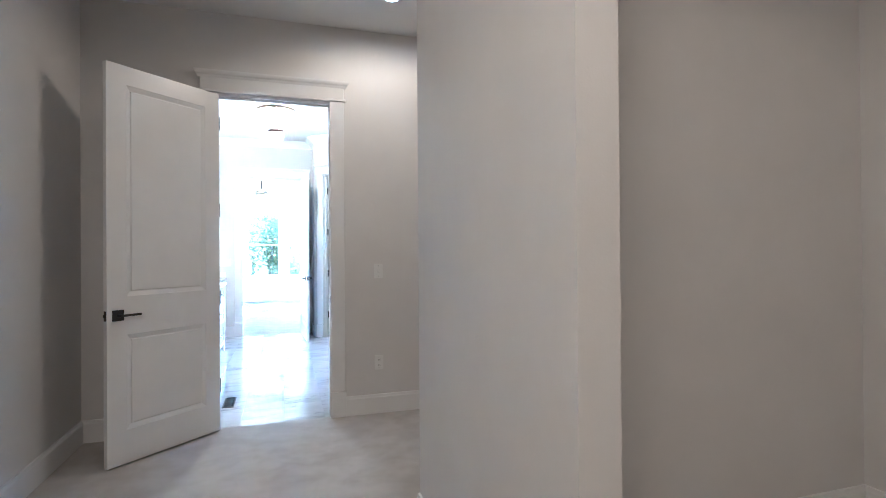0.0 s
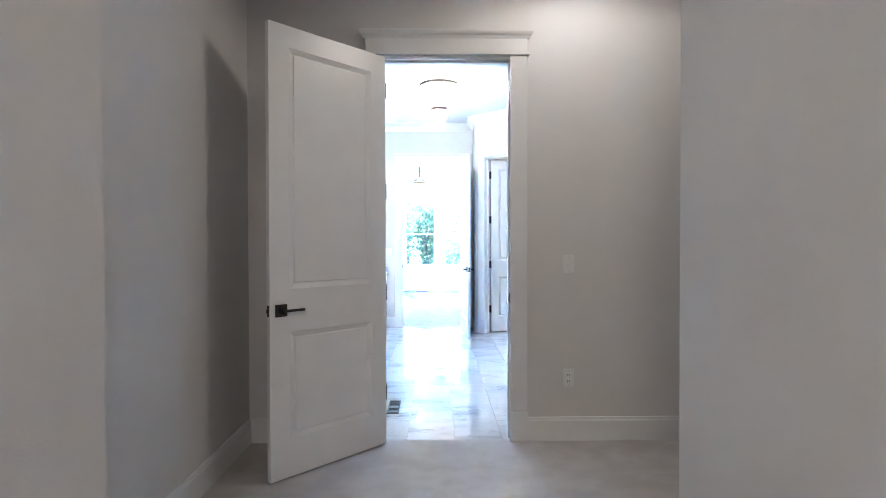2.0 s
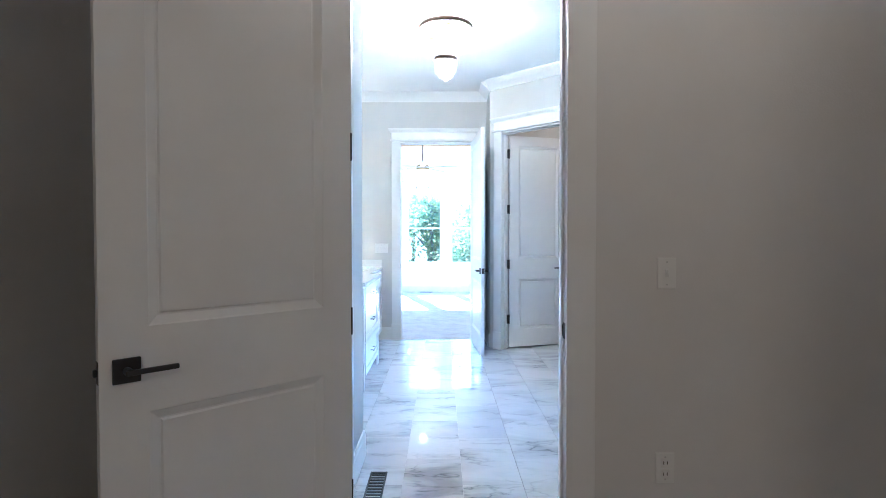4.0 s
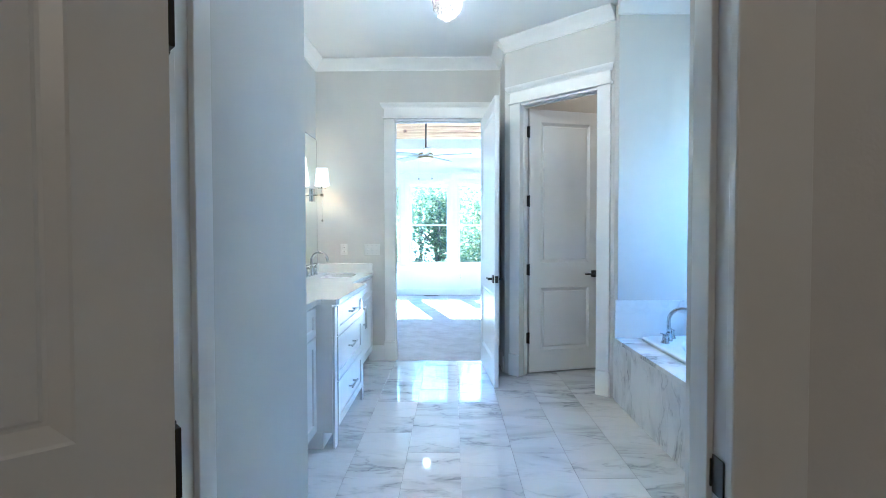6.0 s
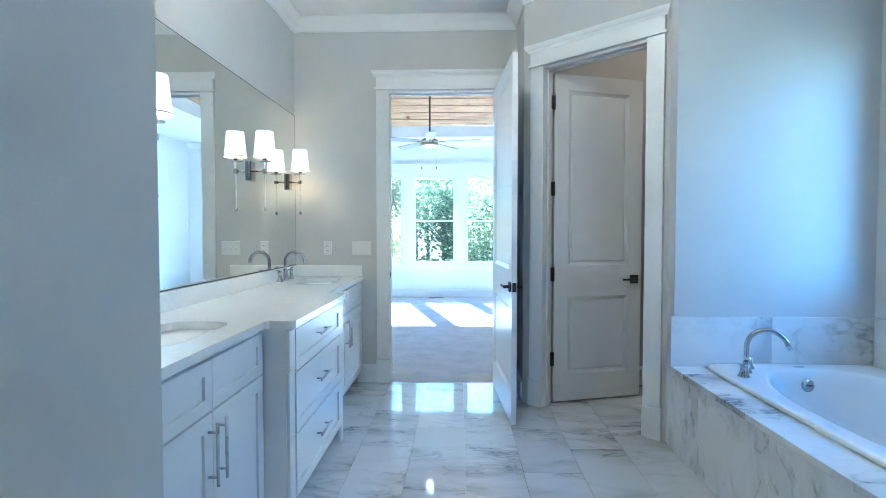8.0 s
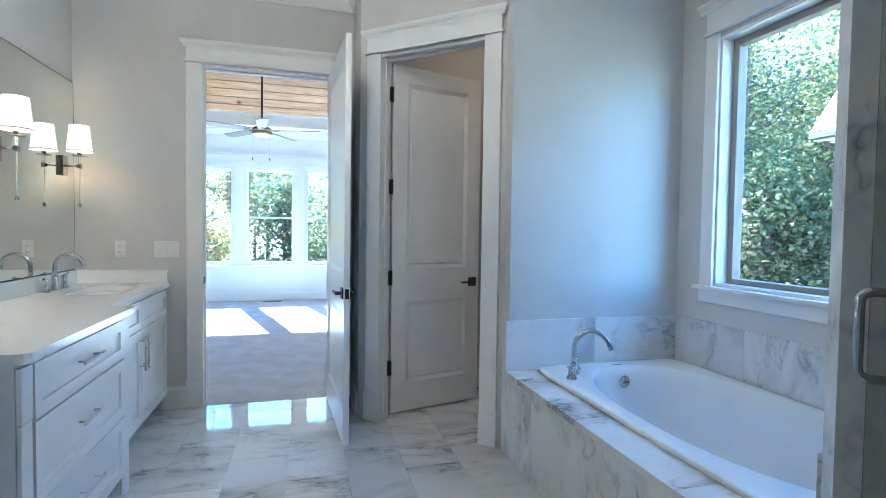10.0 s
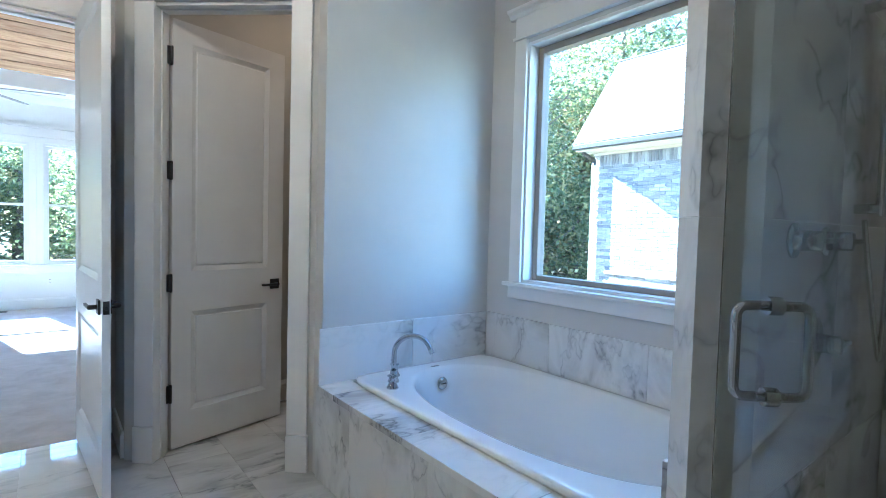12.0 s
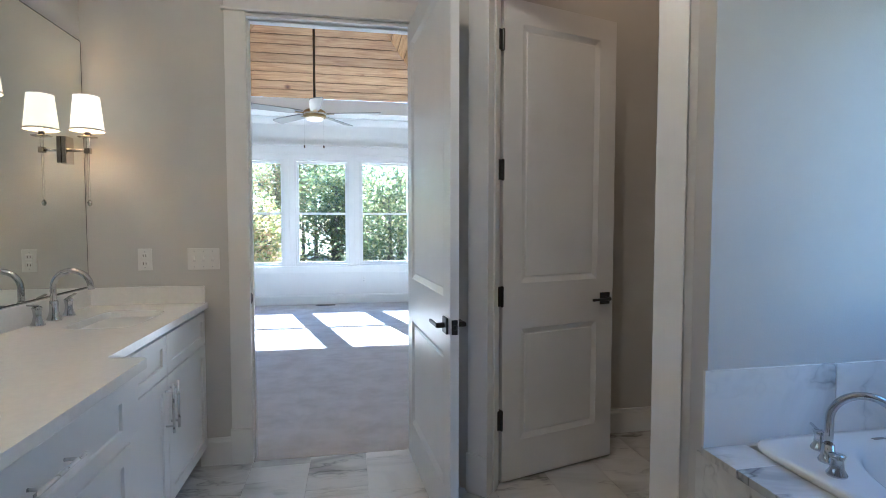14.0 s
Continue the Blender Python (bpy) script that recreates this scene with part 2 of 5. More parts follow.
MARBLE_TUB = marble("marble_tub", 0.13, veins=0.95, shift=0.02)
CARPET = carpet_mat("carpet", (0.43, 0.415, 0.40), (0.68, 0.665, 0.645))
CARPET_BED = carpet_mat("bedroom_carpet", (0.47, 0.443, 0.437), (0.68, 0.65, 0.64))
PAINT_BED = plain("bedroom_paint", (0.78, 0.78, 0.775), 0.8, vary=0.02, scale=2.0, grain=0.2, grain_scale=120)
PINE = pine_mat()
MIRROR, mnt, mb = mat_new("mirror_silver")
mb.inputs["Base Color"].default_value = (0.86, 0.89, 0.87, 1)
mb.inputs["Metallic"].default_value, mb.inputs["Roughness"].default_value = 1.0, 0.0
GLASS = thin_glass("window_glass", (0.96, 0.98, 0.97))
SHOWER_GLASS = clear_glass("shower_glass", (0.70, 0.735, 0.71), 0.0, 1.42)
CRYSTAL = clear_glass("crystal", (1, 1, 1), 0.0, 1.55)
SHADE_GLOW = glow("lamp_shade_lit", (1.0, 0.80, 0.54), 0.09)
BULB_GLOW = glow("bulb_lit", (1.0, 0.9, 0.75), 0.19)
DOME_GLOW = glow("fan_dome_lit", (1.0, 0.95, 0.85), 0.012)
CAN_GLOW = glow("downlight_lit", (1.0, 0.94, 0.86), 0.5)
SHADE_TRIM = plain("shade_trim", (0.55, 0.50, 0.42), 0.7)
BRICK_TONES = [(0.0, (0.17, 0.17, 0.175)), (0.25, (0.26, 0.255, 0.25)), (0.6, (0.38, 0.37, 0.355)), (1.0, (0.50, 0.485, 0.465))]
BRICK = random_mat("whitewashed_brick", BRICK_TONES)
MORTAR = plain("mortar", (0.48, 0.47, 0.455), 0.9, vary=0.1, scale=25, grain=0.5, grain_scale=90)
SHINGLE = random_mat("grey_shingle", [(0.0, (0.30, 0.29, 0.28)), (1.0, (0.45, 0.44, 0.42))], 0.9, island=True)
GUTTER = plain("dark_gutter", (0.05, 0.045, 0.04), 0.4)
FASCIA = plain("cream_trim", (0.66, 0.62, 0.52), 0.6)
LEAF_G = random_mat("green_leaves", [(0.0, (0.08, 0.11, 0.045)), (0.5, (0.17, 0.20, 0.085)), (0.8, (0.30, 0.29, 0.12)), (1.0, (0.45, 0.39, 0.18))], 0.4, True, 5.0, 0.0, 0.6)
LEAF_Y = random_mat("autumn_leaves", [(0.0, (0.14, 0.17, 0.06)), (0.4, (0.30, 0.28, 0.10)), (0.75, (0.50, 0.38, 0.17)), (1.0, (0.42, 0.22, 0.15))], 0.4, True, 5.0, 0.0, 0.6)
BARK = plain("bark", (0.11, 0.085, 0.065), 0.9, vary=0.4, scale=12, grain=1.0, grain_scale=30)
SOIL = plain("leafy_ground", (0.17, 0.14, 0.08), 0.95, vary=0.45, scale=1.3, grain=0.8, grain_scale=14)


# ---- mesh helpers ----
def mesh_of(name, bm, mat, smooth=False):
    me = bpy.data.meshes.new(name)
    bm.normal_update()
    bm.to_mesh(me)
    bm.free()
    if mat:
        me.materials.append(mat)
    if smooth:
        for p in me.polygons:
            p.use_smooth = True
    return me


def part(name, bm, mat, parent, label="", smooth=False, at=None):
    ob = new(name, mesh_of(name, bm, mat, smooth))
    ob.parent = parent
    if at is not None:
        ob.matrix_basis = at
    return tagged(ob, label) if label else ob


def solid(name, bm, mat, label, category, kind="", smooth=False, group=""):
    ob = new(name, mesh_of(name, bm, mat, smooth))
    return tagged(ob, label, category, group, kind)


def empty(name, label, category, m=None, group="", kind=""):
    ob = new(name)
    ob.empty_display_size = 0.1
    if m is not None:
        ob.matrix_basis = m
    return tagged(ob, label, category, group, kind)


def box(bm, x0, x1, y0, y1, z0, z1, bevel=0.0):
    m = Matrix.Translation(((x0 + x1) / 2, (y0 + y1) / 2, (z0 + z1) / 2)) @ Matrix.Diagonal((x1 - x0, y1 - y0, z1 - z0, 1))
    made = bmesh.ops.create_cube(bm, size=1.0, matrix=m)
    if bevel:
        edges = list({e for v in made["verts"] for e in v.link_edges})
        bmesh.ops.bevel(bm, geom=edges, offset=bevel, segments=2, affect="EDGES", profile=0.5)
    return bm


def B(*boxes, bevel=0.0):
    bm = bmesh.new()
    for b in boxes:
        box(bm, *b, bevel=bevel)
    return bm


def prism(points, z0, z1):
    """Upright solid over a plan outline."""
    bm = bmesh.new()
    lo = [bm.verts.new((x, y, z0)) for x, y in points]
    hi = [bm.verts.new((x, y, z1)) for x, y in points]
    n = len(points)
    bm.faces.new(lo[::-1])
    bm.faces.new(hi)
    for i in range(n):
        bm.faces.new((lo[i], lo[(i + 1) % n], hi[(i + 1) % n], hi[i]))
    bmesh.ops.recalc_face_normals(bm, faces=bm.faces[:])
    return bm


def profile_run(outline, a, b_, up=(0, 0, 1)):
    """Sweeps an outline (out, up) in a straight line from a to b; out is to the left of the way."""
    a, b_ = Vector(a), Vector(b_)
    way = (b_ - a).normalized()
    out = Vector((-way.y, way.x, 0))
    bm = bmesh.new()
    ends = [[bm.verts.new(p + out * o + Vector((0, 0, u))) for o, u in outline] for p in (a, b_)]
    n = len(outline)
    bm.faces.new(ends[0])
    bm.faces.new(ends[1][::-1])
    for i in range(n):
        bm.faces.new((ends[0][i], ends[1][i], ends[1][(i + 1) % n], ends[0][(i + 1) % n]))
    bmesh.ops.recalc_face_normals(bm, faces=bm.faces[:])
    return bm


def lathe(profile, segs=24):
    """Turned solid about z from (radius, height) pairs."""
    bm = bmesh.new()
    rings = []
    for r, z in profile:
        if r < 1e-5:
            rings.append([bm.verts.new((0, 0, z))])
        else:
            rings.append([bm.verts.new((r * math.cos(k * math.tau / segs), r * math.sin(k * math.tau / segs), z)) for k in range(segs)])
    for p, q in zip(rings, rings[1:]):
        for k in range(segs):
            j = (k + 1) % segs
            if len(p) == 1 and len(q) == 1:
                continue
            if len(p) == 1:
                bm.faces.new((p[0], q[j], q[k]))
            elif len(q) == 1:
                bm.faces.new((p[k], p[j], q[0]))
            else:
                bm.faces.new((p[k], p[j], q[j], q[k]))
    bmesh.ops.recalc_face_normals(bm, faces=bm.faces[:])
    return bm


def tube(points, radius, segs=10):
    """Round bar along a way of points."""
    pts = [Vector(p) for p in points]
    bm = bmesh.new()
    rings = []
    side = None
    for i, p in enumerate(pts):
        d = (pts[min(i + 1, len(pts) - 1)] - pts[max(i - 1, 0)]).normalized()
        if side is None:
            side = d.orthogonal().normalized()
        side = (side - d * side.dot(d)).normalized()
        other = d.cross(side)
        rings.append([bm.verts.new(p + (side * math.cos(k * math.tau / segs) + other * math.sin(k * math.tau / segs)) * radius) for k in range(segs)])
    for p, q in zip(rings, rings[1:]):
        for k in range(segs):
            j = (k + 1) % segs
            bm.faces.new((p[k], p[j], q[j], q[k]))
    bm.faces.new(rings[0][::-1])
    bm.faces.new(rings[-1])
    bmesh.ops.recalc_face_normals(bm, faces=bm.faces[:])
    return bm


def join_bm(*parts_):
    bm = bmesh.new()
    for other in parts_:
        me = bpy.data.meshes.new("tmp")
        other.to_mesh(me)
        other.free()
        bm.from_mesh(me)
        bpy.data.meshes.remove(me)
    return bm


def moved(bm, m):
    bmesh.ops.transform(bm, matrix=m, verts=bm.verts[:])
    return bm


def arc(cx, cz, r, a0, a1, n, y=0.0):
    return [(cx + r * math.cos(radians(a0 + (a1 - a0) * i / n)), y, cz + r * math.sin(radians(a0 + (a1 - a0) * i / n))) for i in range(n + 1)]


# ---- plan ----
CEIL = 3.06
D1Y, D1B = 5.545, 5.665          # dressing room wall with the first door, its two faces
D1L, D1R = -0.145, 0.675       # first opening
HEAD = 2.45
BX = -1.115                    # vanity wall
D2Y, D2B = 9.97, 10.09         # bedroom wall
D2L, D2R = -0.31, 0.605
WX = 2.69                      # window wall
TY = 8.70                      # tub end wall
PASS_L, PASS_R = -0.25, 0.878
ANG = Vector((0.762, 9.50, 0)) # start of the slanting wall
AU = Vector((0.743, -0.669, 0))
AN = Vector((0.669, 0.743, 0))
AM = Matrix(((AU.x, AN.x, 0, ANG.x), (AU.y, AN.y, 0, ANG.y), (0, 0, 1, 0), (0, 0, 0, 1)))
A0, A1 = 0.172, 0.918          # opening along it
BEDY = 15.65                   # bedroom window wall

# ---- structure: dressing room ----
S = "structure"
solid("floor_carpet", B((-1.3, 3.4, -1.0, D1Y + 0.02, -0.1, 0.0)), CARPET, "plush beige carpet of the dressing room", "floor", S)
solid("ceiling_dressing", B((-1.3, 3.4, -1.0, D1B - 0.004, CEIL, CEIL + 0.1)), PAINT_LIGHT, "flat matt white ceiling of the dressing room", "ceiling", S)
solid("wall_first_door", B((-1.12, D1L - 0.02, D1Y, D1B, 0, CEIL), (D1R + 0.02, 3.2, D1Y, D1B, 0, CEIL), (D1L - 0.02, D1R + 0.02, D1Y, D1B, HEAD + 0.02, CEIL)), PAINT_ROOM,
      "warm grey painted wall round the first door", "wall", S)
solid("wall_dressing_side", B((-1.12, -1.0, 3.52, D1Y, 0, CEIL)), PAINT_ROOM, "warm grey painted side wall of dressing room", "wall", S)
solid("wall_hall_side", B((-1.12, -0.6, -1.0, 3.52, 0, CEIL)), PAINT_ROOM, "warm grey painted hall wall with square corner", "wall", S)
solid("wall_partition", B((0.936, 1.046, 2.464, 3.827, 0, CEIL)), PAINT_ROOM, "warm grey painted partition wall end", "wall", S)
solid("wall_nook", B((1.046, 3.0, 3.24, 3.40, 0, CEIL)), PAINT_ROOM, "warm grey painted wall of side nook", "wall", S)
solid("wall_nook_side", B((3.0, 3.2, -1.0, D1Y, 0, CEIL)), PAINT_ROOM, "warm grey painted outer wall of nook", "wall", S)
solid("wall_hall_end", B((-1.12, 3.2, -1.12, -1.0, 0, CEIL)), PAINT_ROOM, "warm grey painted wall closing the hall", "wall", S)

# ---- structure: bathroom ----
solid("subfloor_bath", B((-1.3, 2.9, D1Y + 0.02, D2Y - 0.02 + 0.02, -0.12, -0.006)), CAULK, "pale grout bed under the marble tiles", "floor", S)
solid("ceiling_bath", B((-1.3, 2.9, D1B, D2B - 0.004, CEIL, CEIL + 0.1)), PAINT_LIGHT, "flat white bathroom ceiling", "ceiling", S)
solid("wall_passage_left", B((-1.235, PASS_L, D1B, 6.584, 0, CEIL)), PAINT, "warm grey painted wall beside the passage", "wall", S)
solid("wall_passage_right", B((PASS_R, 1.03, D1B, 6.119, 0, CEIL)), PAINT, "warm grey painted wall end beside the shower", "wall", S)
solid("wall_vanity", B((BX - 0.12, BX, 6.584, D2Y, 0, CEIL)), PAINT, "warm grey painted wall behind the vanity", "wall", S)
solid("wall_bedroom_door", B((-2.6, D2L - 0.02, D2Y, D2B, 0, CEIL), (D2R + 0.02, 2.9, D2Y, D2B, 0, CEIL), (D2L - 0.02, D2R + 0.02, D2Y, D2B, HEAD + 0.02, CEIL)), PAINT,
      "warm grey painted wall round the bedroom door", "wall", S)
solid("wall_jog", B((ANG.x, ANG.x + 0.1, ANG.y, D2Y, 0, CEIL)), PAINT, "short warm grey wall beside the open door", "wall", S)
ang = B((0.0, A0 - 0.02, 0, 0.12, 0, CEIL), (A1 + 0.02, 1.06, 0, 0.12, 0, CEIL), (A0 - 0.02, A1 + 0.02, 0, 0.12, HEAD + 0.02, CEIL))
solid("wall_slanting", moved(ang, AM), PAINT, "slanting warm grey wall with the closet door", "wall", S)
solid("wall_tub_end", B((1.545, WX, TY, TY + 0.12, 0, CEIL)), PAINT, "warm grey painted wall at the tub", "wall", S)
WY0, WY1, WZ0, WZ1 = 7.26, 8.405, 1.0, 2.43
solid("wall_window", B((WX, WX + 0.18, 5.52, WY0, 0, CEIL), (WX, WX + 0.18, WY1, D2B, 0, CEIL), (WX, WX + 0.18, WY0, WY1, 0, WZ0), (WX, WX + 0.18, WY0, WY1, WZ1, CEIL)), PAINT,
      "warm grey painted outer wall with the tub window", "wall", S)
PIER = [(1.562, 6.871), (1.492, 6.793), (1.592, 6.703), (2.688, 6.703), (2.688, 6.871)]
PIER_BACK = [(2.102, 6.871), (2.102, 6.703), (2.688, 6.703), (2.688, 6.871)]
pier = empty("wall_pier", "marble-tiled pier wall between tub and shower", "wall", kind=S)
part("core", prism([(1.564, 6.867), (1.497, 6.793), (1.594, 6.707), (2.686, 6.707), (2.686, 6.867)], 0, CEIL), CAULK, pier)
JOINTS = [0.0, 0.13, 0.742, 1.354, 1.966, 2.578, CEIL]
for za, zb in zip(JOINTS, JOINTS[1:]):
    for ring in ([PIER[0], PIER[1], PIER[2], (2.1, 6.703), (2.1, 6.871)], PIER_BACK):
        part("tile", prism(ring, za + 0.001, zb - 0.001), MARBLE_TUB, pier)
for nm, label, cut in (("wall_shower_back", "marble-tiled back wall of the shower", [5.66, 6.18, 6.70]), ("wall_shower_side", "marble-tiled side wall of the shower", [1.032, 1.45, 2.06, 2.674])):
    tiled = empty(nm, label, "wall", kind=S)
    for a, b in zip(cut, cut[1:]):
        for za, zb in zip(JOINTS, JOINTS[1:]):
            if nm == "wall_shower_back":
                part("tile", B((2.676, 2.689, a + 0.001, b - 0.001, za + 0.001, zb - 0.001)), MARBLE_TUB, tiled)
            else:
                part("tile", B((a + 0.001, b - 0.001, 5.667, 5.680, za + 0.001, zb - 0.001)), MARBLE_TUB, tiled)
solid("shower_curb", moved(B((0.0, 0.86, -0.06, 0.06, -0.004, 0.10), bevel=0.004), Matrix.Translation((0.93, 6.13, 0)) @ Matrix.Rotation(math.atan2(0.64, 0.575), 4, "Z")), MARBLE_TUB,
      "low marble curb under the shower glass", "curb", S)

# ---- structure: bedroom ----
BL, BR = -3.2, 2.9
solid("floor_bedroom", B((BL, BR, D2Y, BEDY, -0.1, 0.002)), CARPET_BED, "light plush bedroom carpet in sunlight", "floor", S)
solid("wall_bedroom_left", B((BL - 0.12, BL, D2B, BEDY, 0, 5.2)), PAINT_BED, "white bedroom side wall", "wall", S)
solid("wall_bedroom_right", B((BR, BR + 0.12, D2B, BEDY, 0, 5.2)), PAINT_BED, "white bedroom side wall", "wall", S)
BWC = [-0.21 - 1.038, -0.21, -0.21 + 1.038]
BWZ0, BWZ1, BWH = 0.64, 2.385, 0.437
segs = [(BL, BWC[0] - BWH), (BWC[0] + BWH, BWC[1] - BWH), (BWC[1] + BWH, BWC[2] - BWH), (BWC[2] + BWH, BR)]
solid("wall_bedroom_windows", B(*[(a, b, BEDY, BEDY + 0.16, 0, CEIL) for a, b in segs], *[(c - BWH, c + BWH, BEDY, BEDY + 0.16, 0, BWZ0) for c in BWC],
      *[(c - BWH, c + BWH, BEDY, BEDY + 0.16, BWZ1, CEIL) for c in BWC]), PAINT_BED, "white bedroom wall with tall windows", "wall", S)
TL, TR, TF, TN = -1.78, 1.54, 15.16, 10.6
solid("ceiling_bedroom", B((BL, TL, D2B, BEDY, 3.05, 3.2), (TR, BR, D2B, BEDY, 3.05, 3.2), (TL, TR, TF, BEDY, 3.05, 3.25), (TL, TR, D2B, TN, 3.05, 3.25)), PAINT_BED,
      "white ceiling border round the wooden tray", "ceiling", S)


# ---- trim ----
def casing(name, m, x0, x1, label, side=-1, plinth=True, ends=(0.038, 0.038)):
    """Flat casing with frieze board, cap and plinths round an opening, on the face y = 0 of the local frame."""
    th = empty(name, label, "door casing", m, kind=S)
    def bx(a, b, d, z0, z1, bev=0.003):
        return B((a, b, min(0, side * d), max(0, side * d), z0, z1), bevel=bev)
    w = 0.105
    part("casing_left", bx(x0 - w, x0 + 0.004, 0.02, 0.2, 2.468), TRIM, th)
    part("casing_right", bx(x1 - 0.004, x1 + w, 0.02, 0.2, 2.468), TRIM, th)
    part("plinth_left", bx(x0 - w - 0.006, x0 + 0.006, 0.027, 0.001, 0.198), TRIM, th)
    part("plinth_right", bx(x1 - 0.006, x1 + w + 0.006, 0.027, 0.001, 0.198), TRIM, th)
    part("bead", bx(x0 - w - 0.014, x1 + w + 0.014, 0.032, 2.47, 2.488), TRIM, th)
    part("frieze", bx(x0 - w, x1 + w, 0.022, 2.49, 2.588), TRIM, th)
    e0, e1 = ends
    cap = bmesh.new()
    prof = [(0.0, 2.572), (0.024, 2.574), (0.031, 2.590), (0.041, 2.598), (0.048, 2.612), (0.050, 2.624), (0.0, 2.624)]
    ring = []
    for x, e in ((x0 - w, -e0), (x1 + w, e1)):
        ring.append([cap.verts.new((x + e * min(1, d / 0.050), side * d, z)) for d, z in prof])
    n = len(prof)
    for i in range(n):
        cap.faces.new((ring[0][i], ring[1][i], ring[1][(i + 1) % n], ring[0][(i + 1) % n]))
    cap.faces.new(ring[0]); cap.faces.new(ring[1][::-1])
    bmesh.ops.recalc_face_normals(cap, faces=cap.faces[:])
    part("cap", cap, TRIM, th)
    return th


def jamb(name, m, x0, x1, depth, stop, label):
    """Lining of an opening through a wall from y = 0 to depth, with a door stop."""
    th = empty(name, label, "door jamb", m, kind=S)
    d = depth
    part("jamb_left", B((x0 - 0.019, x0, 0.001, d - 0.001, 0.0, HEAD)), TRIM, th)
    part("jamb_right", B((x1, x1 + 0.019, 0.001, d - 0.001, 0.0, HEAD)), TRIM, th)
    part("jamb_head", B((x0 - 0.019, x1 + 0.019, 0.001, d - 0.001, HEAD, HEAD + 0.019)), TRIM, th)
    s0, s1 = stop
    part("stop_left", B((x0, x0 + 0.011, s0, s1, 0.0, HEAD), bevel=0.002), TRIM, th)
    part("stop_right", B((x1 - 0.011, x1, s0, s1, 0.0, HEAD), bevel=0.002), TRIM, th)
    part("stop_head", B((x0 + 0.012, x1 - 0.012, s0, s1, HEAD - 0.011, HEAD), bevel=0.002), TRIM, th)
    return th


def strike_plate(m):
    th = empty("strike_plate", "black metal strike plate let into the door jamb", "strike plate", m)
    part("plate", B((-0.0015, 0.0015, -0.016, 0.016, -0.03, 0.03), bevel=0.001), BLACK, th)
    part("lip", B((-0.004, 0.002, 0.016, 0.026, -0.022, 0.022), bevel=0.001), BLACK, th)


def baseboard(name, a, b):
    """Tall flat baseboard; the room lies to the left of the way from a to b."""
    prof = [(0.0, 0.0), (0.016, 0.0), (0.016, 0.128), (0.012, 0.136), (0.010, 0.150), (0.0, 0.152)]
    solid(name, profile_run(prof, (*a, 0.001), (*b, 0.001)), TRIM, "tall white painted baseboard", "baseboard", S)


def crown(name, a, b, z=CEIL):
    prof = [(0.0, 0.0), (0.0, -0.105), (0.012, -0.105), (0.016, -0.092), (0.030, -0.075), (0.052, -0.048), (0.078, -0.026), (0.092, -0.016), (0.098, -0.012), (0.098, 0.0)]
    solid(name, profile_run(prof, (*a, z - 0.001), (*b, z - 0.001)), TRIM, "white cove crown moulding under the ceiling", "crown moulding", S)


